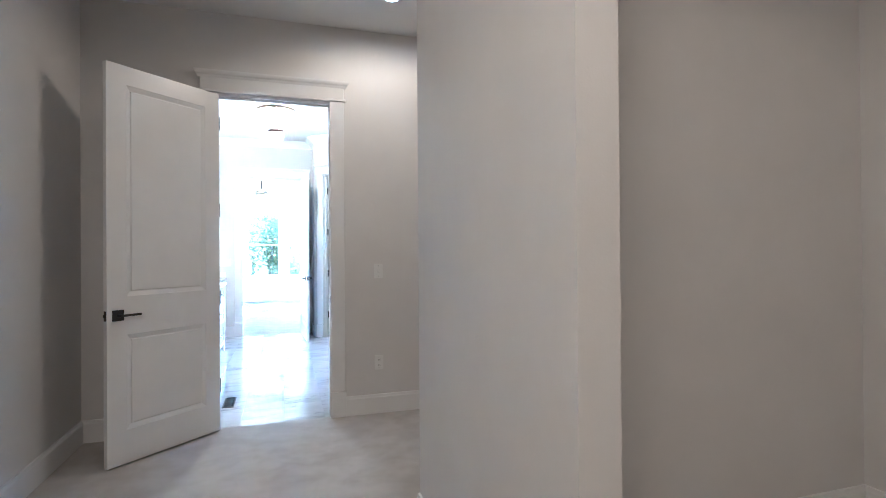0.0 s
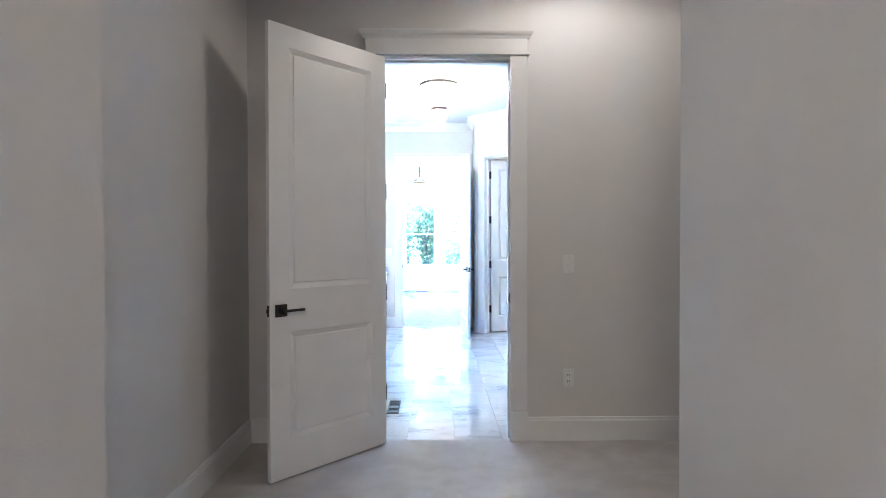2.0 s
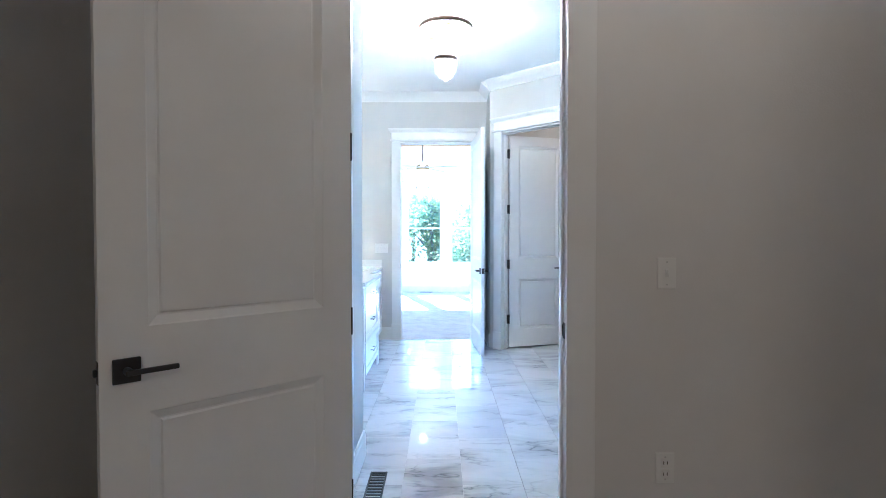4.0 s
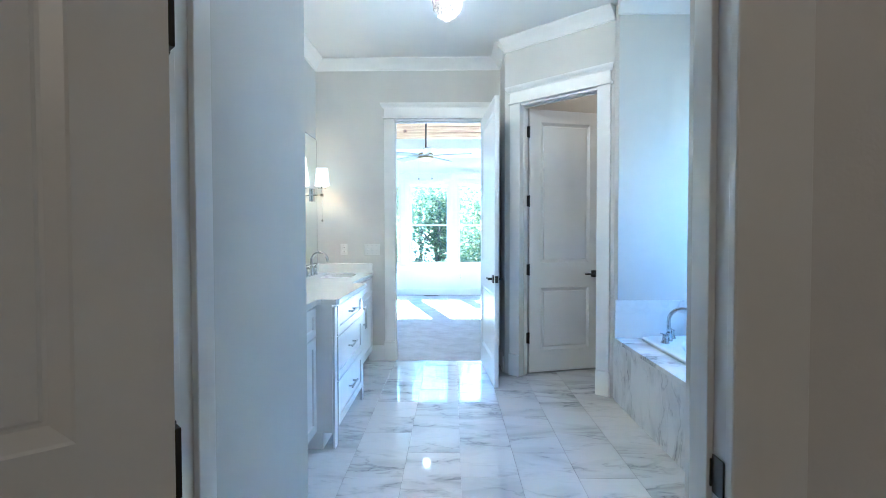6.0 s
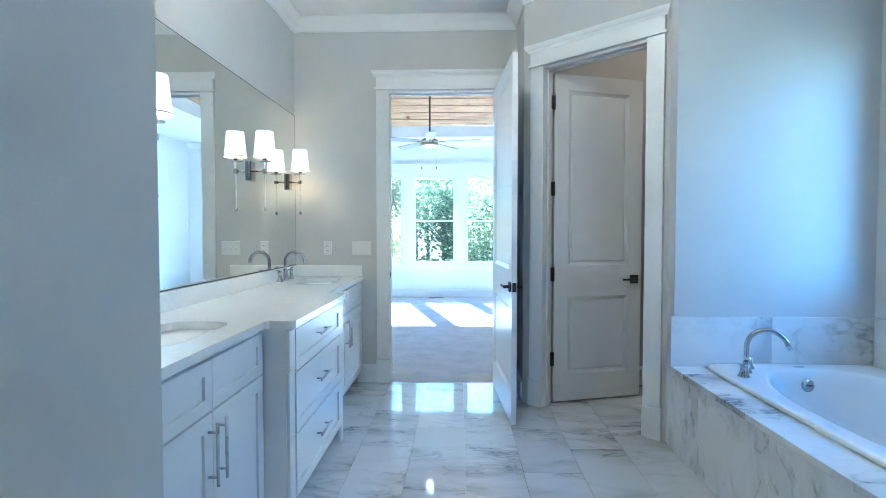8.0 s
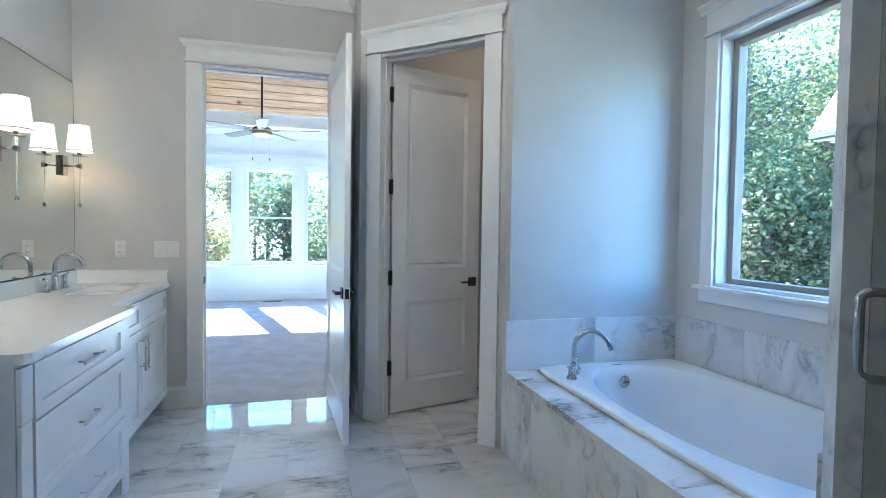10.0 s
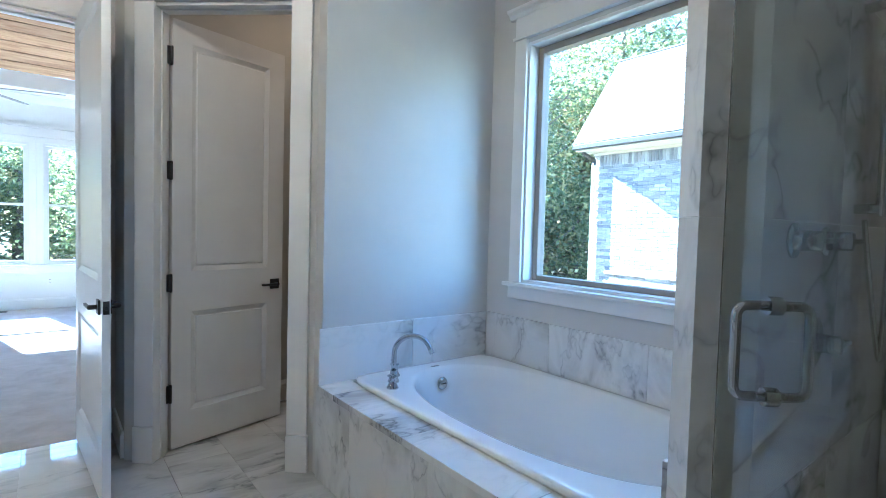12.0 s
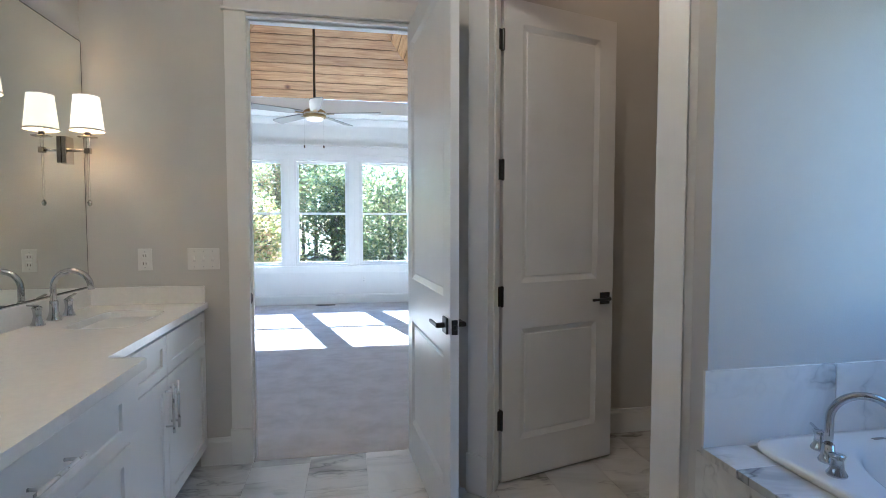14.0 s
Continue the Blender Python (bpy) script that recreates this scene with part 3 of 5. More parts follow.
def door(name, label, m, width, hinge_face=-1, gap_plate=0.0035):
    """Two-panel leaf hung at the origin, lying along +x; its faces are at y = -0.035 and 0."""
    th = empty(name, label, "door", m)
    t, z0, z1 = 0.035, 0.012, 2.44
    st = 0.115
    rails = [(z0, 0.215), (0.795, 1.03), (2.325, z1)]
    leaf = B((0.003, st, -t, 0, z0, z1), (width - st, width, -t, 0, z0, z1), *[(st, width - st, -t, 0, a, b) for a, b in rails])
    body = part("leaf", leaf, DOORPAINT, th)
    for a, b in ((0.215, 0.795), (1.03, 2.325)):
        bm = bmesh.new()
        for face in (0, 1):
            y = 0.0 if face else -t
            s = -1 if face else 1
            rings = []
            for inset, depth in ((0.0, 0.0), (0.004, 0.003), (0.026, 0.013), (0.031, 0.013), (0.036, 0.008)):
                rings.append([bm.verts.new((px, y + s * depth, pz)) for px, pz in ((st + inset, a + inset), (width - st - inset, a + inset), (width - st - inset, b - inset), (st + inset, b - inset))])
            for p, q in zip(rings, rings[1:]):
                for k in range(4):
                    bm.faces.new((p[k], p[(k + 1) % 4], q[(k + 1) % 4], q[k]))
            bm.faces.new(rings[-1])
        bmesh.ops.recalc_face_normals(bm, faces=bm.faces[:])
        part("panel", bm, DOORPAINT, th)
    for z in (0.335, 0.968, 1.60, 2.232):
        y = 0.004 if hinge_face > 0 else -t - 0.004
        hg = lathe([(0.0, -0.055), (0.005, -0.053), (0.0075, -0.048), (0.0075, 0.048), (0.005, 0.053), (0.0, 0.055)], 10)
        moved(hg, Matrix.Translation((-0.002, y, z)))
        part("hinge", join_bm(hg, B((-gap_plate, 0.0028, -t - (0.003 if gap_plate > 0.01 else -0.002), -0.002, z - 0.05, z + 0.05), bevel=0.001)), BLACK, th)
    for face in (1, -1):
        y = 0.0 if face > 0 else -t
        hz = 0.918
        hx = width - 0.062
        h = part("door_handle", B((hx - 0.033, hx + 0.033, min(y, y + face * 0.01), max(y, y + face * 0.01), hz - 0.033, hz + 0.033), bevel=0.002), BLACK, th, "matt black square rose with slim lever")
        part("neck", moved(lathe([(0.0, 0.0), (0.011, 0.0), (0.011, 0.045), (0.0, 0.045)], 12), Matrix.Translation((hx, y, hz)) @ Matrix.Rotation(radians(-90 * face), 4, "X")), BLACK, h)
        part("lever", B((hx - 0.118, hx + 0.011, min(y + face * 0.036, y + face * 0.048), max(y + face * 0.036, y + face * 0.048), hz - 0.007, hz + 0.007), bevel=0.003), BLACK, h)
    part("latch_plate", B((width - 0.001, width + 0.0015, -t / 2 - 0.0125, -t / 2 + 0.0125, 0.888, 0.948), bevel=0.0005), BLACK, th)
    part("latch", B((width + 0.001, width + 0.010, -t / 2 - 0.007, -t / 2 + 0.007, 0.908, 0.928), bevel=0.003), BLACK, th)
    return th


def turn_to(hinge, free):
    return Matrix.Translation((hinge[0], hinge[1], 0)) @ Matrix.Rotation(math.atan2(free[1] - hinge[1], free[0] - hinge[0]), 4, "Z")


# first door: opens into the dressing room
jamb("door_1_jamb", Matrix.Translation((0, D1Y, 0)), D1L, D1R, D1B - D1Y, (0.04, 0.075), "white painted lining of the first doorway")
casing("door_1_casing", Matrix.Translation((0, D1Y, 0)), D1L, D1R, "white craftsman casing with capped header board", -1)
strike_plate(Matrix.Translation((D1R - 0.002, D1Y + 0.022, 0.918)))
door("door_1", "open white two-panel door with black lever handle", turn_to((-0.118, 5.492), (-0.667, 4.967)), 0.772, gap_plate=0.006)
# bedroom door: opens into the bathroom
jamb("door_2_jamb", Matrix.Translation((0, D2Y, 0)), D2L, D2R, D2B - D2Y, (0.04, 0.075), "white painted lining of the bedroom doorway")
casing("door_2_casing", Matrix.Translation((0, D2Y, 0)), D2L, D2R, "white craftsman casing with capped header board", -1, ends=(0.038, 0.02))
strike_plate(Matrix.Translation((D2L + 0.002, D2Y + 0.022, 0.918)) @ Matrix.Rotation(math.pi, 4, "Z") @ Matrix.Diagonal((1, -1, 1, 1)))
door("door_2", "open glossy white two-panel door to the bedroom", turn_to((D2R - 0.006, D2Y - 0.025), (0.66, 9.006)), 0.94, hinge_face=1)
# closet door in the slanting wall: opens inward
jamb("door_3_jamb", AM, A0, A1, 0.12, (0.045, 0.08), "white painted lining of the closet doorway")
casing("door_3_casing", AM, A0, A1, "white craftsman casing with capped header board", -1)
hinge3 = Vector((0.973, 9.504, 0))
door("door_3", "ajar white two-panel door with black hinges and lever", turn_to(hinge3, (1.693, 9.704)), 0.735, gap_plate=0.03)

for k, (a, b) in enumerate([((-0.18, D1Y), (-1.0, D1Y)), ((3.0, D1Y), (D1R + 0.10, D1Y)), ((-1.0, D1Y), (-1.0, 3.52)), ((-1.0, 3.52), (-0.6, 3.52)), ((-0.6, 3.52), (-0.6, -1.0)),
                            ((0.936, 2.464), (0.936, 3.827)), ((0.936, 3.827), (1.046, 3.827)), ((1.046, 2.464), (0.936, 2.464)), ((1.046, 3.24), (1.046, 2.464)), ((3.0, 3.24), (1.046, 3.24)), ((3.0, -1.0), (3.0, 3.24))]):
    if k in (3, 6):
        a, b = b, a
    baseboard(f"baseboard_dressing_{k + 1}", a, b)
for k, (a, b) in enumerate([((PASS_L, 6.584), (PASS_L, D1B)), ((PASS_R, D1B), (PASS_R, 6.10)), ((D2L - 0.10, D2Y), (-0.58, D2Y)), ((ANG.x, ANG.y + 0.03), (ANG.x, D2Y))]):
    baseboard(f"baseboard_bath_{k + 1}", a, b)
for k, (a, b) in enumerate([((2.688, 8.83), (2.688, D2Y)), ((2.69, D2Y), (0.865, D2Y))]):
    baseboard(f"baseboard_closet_{k + 1}", a, b)
for k, (a, b) in enumerate([((ANG.x, D2Y), (BX, D2Y)), ((BX, D2Y), (BX, 6.584)), ((ANG.x, ANG.y), (ANG.x, D2Y)), ((1.545, 8.795), (ANG.x, ANG.y)), ((WX, TY), (1.53, TY)), ((WX, 6.871), (WX, TY)),
                            ((BX, 6.584), (PASS_L, 6.584)), ((PASS_L, 6.584), (PASS_L, D1B)), ((PASS_R, D1B), (PASS_R, 6.119))]):
    crown(f"trim_crown_{k + 1}", a, b)

# ---- bedroom ----
baseboard("baseboard_bedroom_1", (BR, BEDY), (BL, BEDY))
crown("trim_bedroom_crown", (BR, BEDY), (BL, BEDY), 3.05)
solid("trim_bedroom_header", B((BL + 0.5, BR - 0.3, BEDY - 0.028, BEDY, 2.47, 2.60), (BL + 0.45, BR - 0.25, BEDY - 0.05, BEDY, 2.602, 2.632), bevel=0.003), TRIM, "long white header board over the windows", "trim", S)
solid("trim_bedroom_sill", B((BWC[0] - 0.6, BWC[2] + 0.6, BEDY - 0.05, BEDY, BWZ0 - 0.03, BWZ0 - 0.002), (BWC[0] - 0.55, BWC[2] + 0.55, BEDY - 0.02, BEDY, BWZ0 - 0.12, BWZ0 - 0.032), bevel=0.003), TRIM,
      "long white window sill and apron", "sill", S)


def hung_window(name, cx):
    """Double-hung window in the bedroom wall."""
    th = empty(name, "tall white double-hung window with clear panes", "window", Matrix.Translation((cx, BEDY, 0)), kind=S)
    w, a, b, mid = BWH, BWZ0, BWZ1, 1.50
    part("window_frame", B((-w, -w + 0.03, 0.002, 0.15, a, b), (w - 0.03, w, 0.002, 0.15, a, b), (-w + 0.03, w - 0.03, 0.002, 0.15, b - 0.03, b), (-w + 0.03, w - 0.03, 0.002, 0.15, a, a + 0.03)), VINYL, th)
    for nm, z0, z1, y in (("upper_sash", mid - 0.015, b - 0.03, 0.09), ("lower_sash", a + 0.03, mid + 0.02, 0.055)):
        s = part(nm, B((-w + 0.03, -w + 0.062, y, y + 0.03, z0, z1), (w - 0.062, w - 0.03, y, y + 0.03, z0, z1), (-w + 0.062, w - 0.062, y, y + 0.03, z1 - 0.034, z1), (-w + 0.062, w - 0.062, y, y + 0.03, z0, z0 + 0.034)), VINYL, th)
        part("pane", B((-w + 0.062, w - 0.062, y + 0.013, y + 0.017, z0 + 0.034, z1 - 0.034)), GLASS, s)
    part("casing_left", B((-w - 0.08, -w, -0.02, -0.001, a, 2.468), bevel=0.003), TRIM, th)
    part("casing_right", B((w, w + 0.08, -0.02, -0.001, a, 2.468), bevel=0.003), TRIM, th)
    part("head_board", B((-w - 0.08, w + 0.08, -0.021, -0.001, b, 2.468), bevel=0.003), TRIM, th)


for k, c in enumerate(BWC):
    hung_window(f"window_{k + 2}", c)

# unseen eave added over the bedroom windows; keeps high sky light off the carpet
solid("trim_eave", B((BL - 0.3, BR + 0.3, BEDY + 0.162, BEDY + 0.62, 3.0, 3.03), (BL - 0.3, BR + 0.3, BEDY + 0.60, BEDY + 0.62, 3.032, 3.2)), TRIM, "white soffit added out of view above the bedroom windows", "eave", S)

# wooden tray: four sloping sides of planks and a flat top
tray = empty("tray_ceiling", "knotty pine plank tray ceiling with sloping sides", "ceiling", kind=S)
RISE, N_PL = 1.5, 15
part("fascia", B((TL + 0.002, TR - 0.002, TF - 0.02, TF - 0.002, 3.045, 3.248), (TL + 0.002, TR - 0.002, TN + 0.002, TN + 0.02, 3.045, 3.248), (TL + 0.002, TL + 0.02, TN + 0.02, TF - 0.02, 3.045, 3.248), (TR - 0.02, TR - 0.002, TN + 0.02, TF - 0.02, 3.045, 3.248)), TRIM, tray, "white fascia board")
part("backing", B((TL + RISE - 0.05, TR - RISE + 0.05, TN + RISE - 0.05, TF - RISE + 0.05, 3.25 + RISE + 0.02, 3.25 + RISE + 0.05), (BL, BR, D2B, BEDY, 5.2, 5.25)), PAINT_LIGHT, tray)
for side in range(4):
    for i in range(N_PL):
        s0, s1 = RISE * i / N_PL + 0.004, RISE * (i + 1) / N_PL - 0.004
        bm = bmesh.new()
        vs = []
        for lift in (0.0, 0.012):
            for s in (s0, s1):
                z = 3.25 + s + lift
                if side == 0:
                    vs += [(TL + s, TF - s + lift, z), (TR - s, TF - s + lift, z)]
                elif side == 1:
                    vs += [(TR - s, TN + s - lift, z), (TL + s, TN + s - lift, z)]
                elif side == 2:
                    vs += [(TR - s + lift, TF - s, z), (TR - s + lift, TN + s, z)]
                else:
                    vs += [(TL + s - lift, TN + s, z), (TL + s - lift, TF - s, z)]
        v = [bm.verts.new(p) for p in vs]
        for f in ((0, 1, 3, 2), (4, 6, 7, 5), (0, 4, 5, 1), (2, 3, 7, 6), (0, 2, 6, 4), (1, 5, 7, 3)):
            bm.faces.new([v[k] for k in f])
        bmesh.ops.recalc_face_normals(bm, faces=bm.faces[:])
        if side >= 2:
            moved(bm, Matrix.Rotation(radians(-90), 4, "Z"))
        part("plank", bm, PINE, tray, at=Matrix.Rotation(radians(90), 4, "Z") if side >= 2 else None)
under = bmesh.new()
corners = [[under.verts.new((x, y, z)) for x, y in ((TL + s - 0.02, TN + s - 0.02), (TR - s + 0.02, TN + s - 0.02), (TR - s + 0.02, TF - s + 0.02), (TL + s - 0.02, TF - s + 0.02))] for s, z in ((0.0, 3.266), (RISE, 3.266 + RISE))]
for k in range(4):
    under.faces.new((corners[0][k], corners[0][(k + 1) % 4], corners[1][(k + 1) % 4], corners[1][k]))
part("deck", under, BRONZE, tray, "dark boards behind the plank joints")
part("tray_top", B((TL + RISE, TR - RISE, TN + RISE, TF - RISE, 3.25 + RISE, 3.27 + RISE)), PINE, tray)


def ceiling_fan(place):
    fan = empty("ceiling_fan", "brass ceiling fan with five pale blades, lit", "ceiling fan", Matrix.Translation(place))
    top = 3.25 + RISE - place[2]
    part("downrod", tube([(0, 0, 0.06), (0, 0, top)], 0.013), BRONZE, fan, "dark bronze downrod")
    part("canopy", lathe([(0.0, top), (0.07, top), (0.065, top - 0.04), (0.02, top - 0.06), (0.0, top - 0.06)]), BRASS, fan, smooth=True)
    part("motor", lathe([(0.0, 0.105), (0.03, 0.10), (0.034, 0.06), (0.07, 0.052), (0.115, 0.03), (0.125, 0.01), (0.125, -0.03), (0.118, -0.045), (0.10, -0.05), (0.0, -0.05)], 32), BRASS, fan, smooth=True)
    part("band", lathe([(0.126, 0.004), (0.130, 0.0), (0.130, -0.012), (0.126, -0.016)], 32), NICKEL, fan, smooth=True)
    part("light_dome", lathe([(0.0, -0.082), (0.05, -0.078), (0.088, -0.067), (0.103, -0.051)], 28), DOME_GLOW, fan, "lit opal glass dome", smooth=True)
    for k in range(5):
        a = radians(-13 + 72 * k)
        bm = bmesh.new()
        tilt = radians(11)
        outline = [(0.15, -0.045), (0.30, -0.06), (0.70, -0.07), (0.735, -0.052), (0.745, 0.0), (0.735, 0.052), (0.70, 0.07), (0.30, 0.06), (0.15, 0.045)]
        for z in (0.0, 0.008):
            bm.faces.new([bm.verts.new((x, y * math.cos(tilt), z + y * math.sin(tilt))) for x, y in outline])
        bm.verts.ensure_lookup_table()
        n = len(outline)
        for i in range(n):
            bm.faces.new((bm.verts[i], bm.verts[(i + 1) % n], bm.verts[n + (i + 1) % n], bm.verts[n + i]))
        bmesh.ops.recalc_face_normals(bm, faces=bm.faces[:])
        bl = part("blade", bm, BLADE, fan, at=Matrix.Rotation(a, 4, "Z"))
        part("blade_arm", B((0.10, 0.22, -0.018, 0.018, -0.008, -0.001), bevel=0.002), BRASS, bl)
    for k, (x, y) in enumerate(((-0.11, -0.04), (0.10, -0.06))):
        ch = part("pull_chain", tube([(x, y, -0.04), (x, y, -0.36)], 0.0015, 6), NICKEL, fan)
        part("fob", moved(lathe([(0.0, -0.02), (0.008, -0.014), (0.008, 0.01), (0.0, 0.016)], 10), Matrix.Translation((x, y, -0.37))), BRONZE, ch)


ceiling_fan((-0.14, 12.93, 2.56))
fan_bulb = point_lamp("fan_bulb", (-0.14, 12.93, 2.41), 0.08, (1.0, 0.9, 0.75), 0.06)


def floor_vent(m, label):
    th = empty("floor_vent", label, "floor vent", m)
    part("frame", B((-0.15, 0.15, -0.045, -0.036, 0.0, 0.006), (-0.15, 0.15, 0.036, 0.045, 0.0, 0.006), (-0.15, -0.138, -0.036, 0.036, 0.0, 0.006), (0.138, 0.15, -0.036, 0.036, 0.0, 0.006)), VENT, th)
    for i in range(9):
        x = -0.12 + i * 0.03
        part("slat", B((x - 0.006, x + 0.006, -0.036, 0.036, 0.0, 0.004)), VENT, th)


floor_vent(Matrix.Translation((-0.16, 15.49, 0.002)), "dark metal floor vent in the carpet")
floor_vent(Matrix.Translation((-0.13, 6.22, 0.001)) @ Matrix.Rotation(radians(90), 4, "Z"), "dark metal floor vent in the marble")


# ---- electrical plates ----
def plate(name, label, m, gangs=1, kind="toggle"):
    """Wall plate facing -y."""
    th = empty(name, label, "light switch" if kind == "toggle" else "power outlet", m)
    w = 0.035 + 0.023 * (gangs - 1)
    part("cover", B((-w, w, -0.006, 0, -0.058, 0.058), bevel=0.0025), PLATE, th)
    for g in range(gangs):
        x = (g - (gangs - 1) / 2) * 0.046
        if kind == "toggle":
            part("toggle", B((x - 0.005, x + 0.005, -0.018, -0.006, -0.004, 0.014), bevel=0.002), PLATE, th)
            part("slot", B((x - 0.008, x + 0.008, -0.0068, -0.0058, -0.014, 0.014)), CAULK, th)
        else:
            for z in (-0.021, 0.021):
                s = part("socket", B((x - 0.017, x + 0.017, -0.0085, -0.006, z - 0.014, z + 0.014), bevel=0.003), PLATE, th)
                part("slots", B((x - 0.008, x - 0.005, -0.0092, -0.0084, z - 0.006, z + 0.006), (x + 0.005, x + 0.008, -0.0092, -0.0084, z - 0.006, z + 0.006)), BLACK, s)
        for z in (-0.042, 0.042):
            part("screw", B((x - 0.003, x + 0.003, -0.0068, -0.0058, z - 0.003, z + 0.003)), NICKEL, th)
    return th


plate("light_switch", "white single toggle switch plate on grey wall", Matrix.Translation((1.048, D1Y, 1.138)))
plate("power_outlet", "white double outlet low on the grey wall", Matrix.Translation((1.048, D1Y, 0.405)), 1, "outlet")
plate("light_switch", "white triple toggle switch plate by bedroom door", Matrix.Translation((-0.545, D2Y, 1.143)), 3)
plate("power_outlet", "white double outlet above the counter", Matrix.Translation((-0.836, D2Y, 1.143)), 1, "outlet")
plate("light_switch", "white toggle switch plate in the passage", Matrix.Translation((PASS_R, 6.03, 1.138)) @ Matrix.Rotation(radians(-90), 4, "Z"))
plate("power_outlet", "white outlet low on bedroom wall", Matrix.Translation((0.46, BEDY, 0.40)), 1, "outlet")


# ---- vanity ----
def shaker(parent, name, y0, y1, z0, z1, x, rail=0.055):
    """Front with recessed panel that faces +x, its back at x."""
    f = part(name, B((x, x + 0.019, y0, y0 + rail, z0, z1), (x, x + 0.019, y1 - rail, y1, z0, z1), (x, x + 0.019, y0 + rail, y1 - rail, z0, z0 + rail), (x, x + 0.019, y0 + rail, y1 - rail, z1 - rail, z1)), CABINET, parent)
    part("panel", B((x, x + 0.009, y0 + rail, y1 - rail, z0 + rail, z1 - rail)), CABINET, f)
    return f


def pull(parent, a, b, x):
    """Bar pull in front of the plane x from a to b (y, z)."""
    a, b = Vector((x + 0.032, *a)), Vector((x + 0.032, *b))
    d = (b - a).normalized()
    bars = [tube([a, b], 0.0058)]
    for p in (a + d * 0.03, b - d * 0.03):
        bars.append(tube([(x, p.y, p.z), (x + 0.032, p.y, p.z)], 0.0045, 8))
    part("handle", join_bm(*bars), NICKEL, parent, "brushed nickel bar pull", smooth=True)


VF, VD = -0.562, -0.448   # cabinet fronts: sink units, drawer unit
V0, V1, V2, V3 = 6.590, 7.80, 8.78, 9.962


def sink_unit(y0, y1, side=0.0):
    th = empty("vanity_sink_cabinet", "white shaker sink cabinet with two doors", "cabinet", group="vanity cabinets")
    part("body", B((BX + 0.002, VF - 0.002, y0 - side, y1, 0.10, 0.873)), CABINET, th)
    part("toe_kick", B((BX + 0.002, VF - 0.075, y0 - side, y1, 0.0, 0.099)), CABINET, th)
    if side:
        part("end_panel", B((VF, VF + 0.019, y0 - side, y0 + 0.006, 0.112, 0.856), bevel=0.002), CABINET, th)
    ym = (y0 + y1) / 2
    g = 0.0025
    for a, b in ((y0 + 0.012, ym - g), (ym + g, y1 - 0.012)):
        shaker(th, "drawer_front", a, b, 0.686, 0.856, VF, 0.045)
        d = shaker(th, "door", a, b, 0.112, 0.678, VF)
        y = b - 0.03 if b < ym + 0.01 else a + 0.03
        pull(d, (y, 0.44), (y, 0.65), VF + 0.019)


def drawer_unit(y0, y1):
    th = empty("vanity_drawer_cabinet", "white bumped-out drawer cabinet with three drawers", "cabinet", group="vanity cabinets")
    part("body", B((BX + 0.002, VD - 0.002, y0, y1, 0.10, 0.873)), CABINET, th)
    part("toe_kick", B((BX + 0.002, VD - 0.06, y0, y1, 0.0, 0.099)), CABINET, th)
    for y in (y0, y1 - 0.07):
        part("pilaster", B((VD, VD + 0.014, y + 0.002, y + 0.068, 0.0, 0.68), (VD, VD + 0.016, y, y + 0.07, 0.682, 0.858), bevel=0.002), CABINET, th)
    for z0, z1 in ((0.672, 0.856), (0.395, 0.665), (0.112, 0.388)):
        d = shaker(th, "drawer", y0 + 0.075, y1 - 0.075, z0, z1, VD, 0.05)
        ym, zm = (y0 + y1) / 2, (z0 + z1) / 2 + 0.01
        pull(d, (ym - 0.10, zm), (ym + 0.10, zm), VD + 0.012)


sink_unit(6.908, V1, 0.318)
drawer_unit(V1 + 0.001, V2 - 0.001)
sink_unit(V2, V3)
SINKS = (7.54, 9.52)
CT0, CT1 = 0.875, 0.907
ctop = empty("countertop", "white quartz countertop with bumped-out middle and backsplash", "countertop")
f = VF + 0.032
outline = [(BX + 0.001, V0), (f, V0), (f, V1 - 0.03), (VF + 0.05, V1 - 0.012), (VD + 0.028, V1 - 0.012), (VD + 0.044, V1 + 0.004), (VD + 0.044, V2 - 0.004), (VD + 0.028, V2 + 0.012),
           (VF + 0.05, V2 + 0.012), (f, V2 + 0.03), (f, V3 + 0.005), (BX + 0.001, V3 + 0.005)]
slab = bmesh.new()
loops = [[slab.verts.new((x, y, CT1)) for x, y in outline]]
for sy in SINKS:
    hole = []
    for k in range(32):
        c, q = math.cos(k * math.tau / 32), math.sin(k * math.tau / 32)
        hole.append(slab.verts.new((-0.79 + 0.14 * math.copysign(abs(c) ** 0.35, c), sy + 0.22 * math.copysign(abs(q) ** 0.35, q), CT1)))
    loops.append(hole)
rim_edges = [slab.edges.new((lp[k], lp[(k + 1) % len(lp)])) for lp in loops for k in range(len(lp))]
bmesh.ops.triangle_fill(slab, use_beauty=True, edges=rim_edges, normal=(0, 0, 1))
grown = bmesh.ops.extrude_face_region(slab, geom=slab.faces[:])
bmesh.ops.translate(slab, vec=(0, 0, CT0 - CT1), verts=[g for g in grown["geom"] if isinstance(g, bmesh.types.BMVert)])
bmesh.ops.recalc_face_normals(slab, faces=slab.faces[:])
part("slab", slab, QUARTZ, ctop)
part("backsplash", B((BX + 0.001, BX + 0.021, V0, V3 + 0.005, CT1, 1.0), bevel=0.002), QUARTZ, ctop)
part("side_splash", B((BX + 0.022, VF + 0.022, D2Y - 0.021, D2Y - 0.001, CT1, 1.0), bevel=0.002), QUARTZ, ctop)


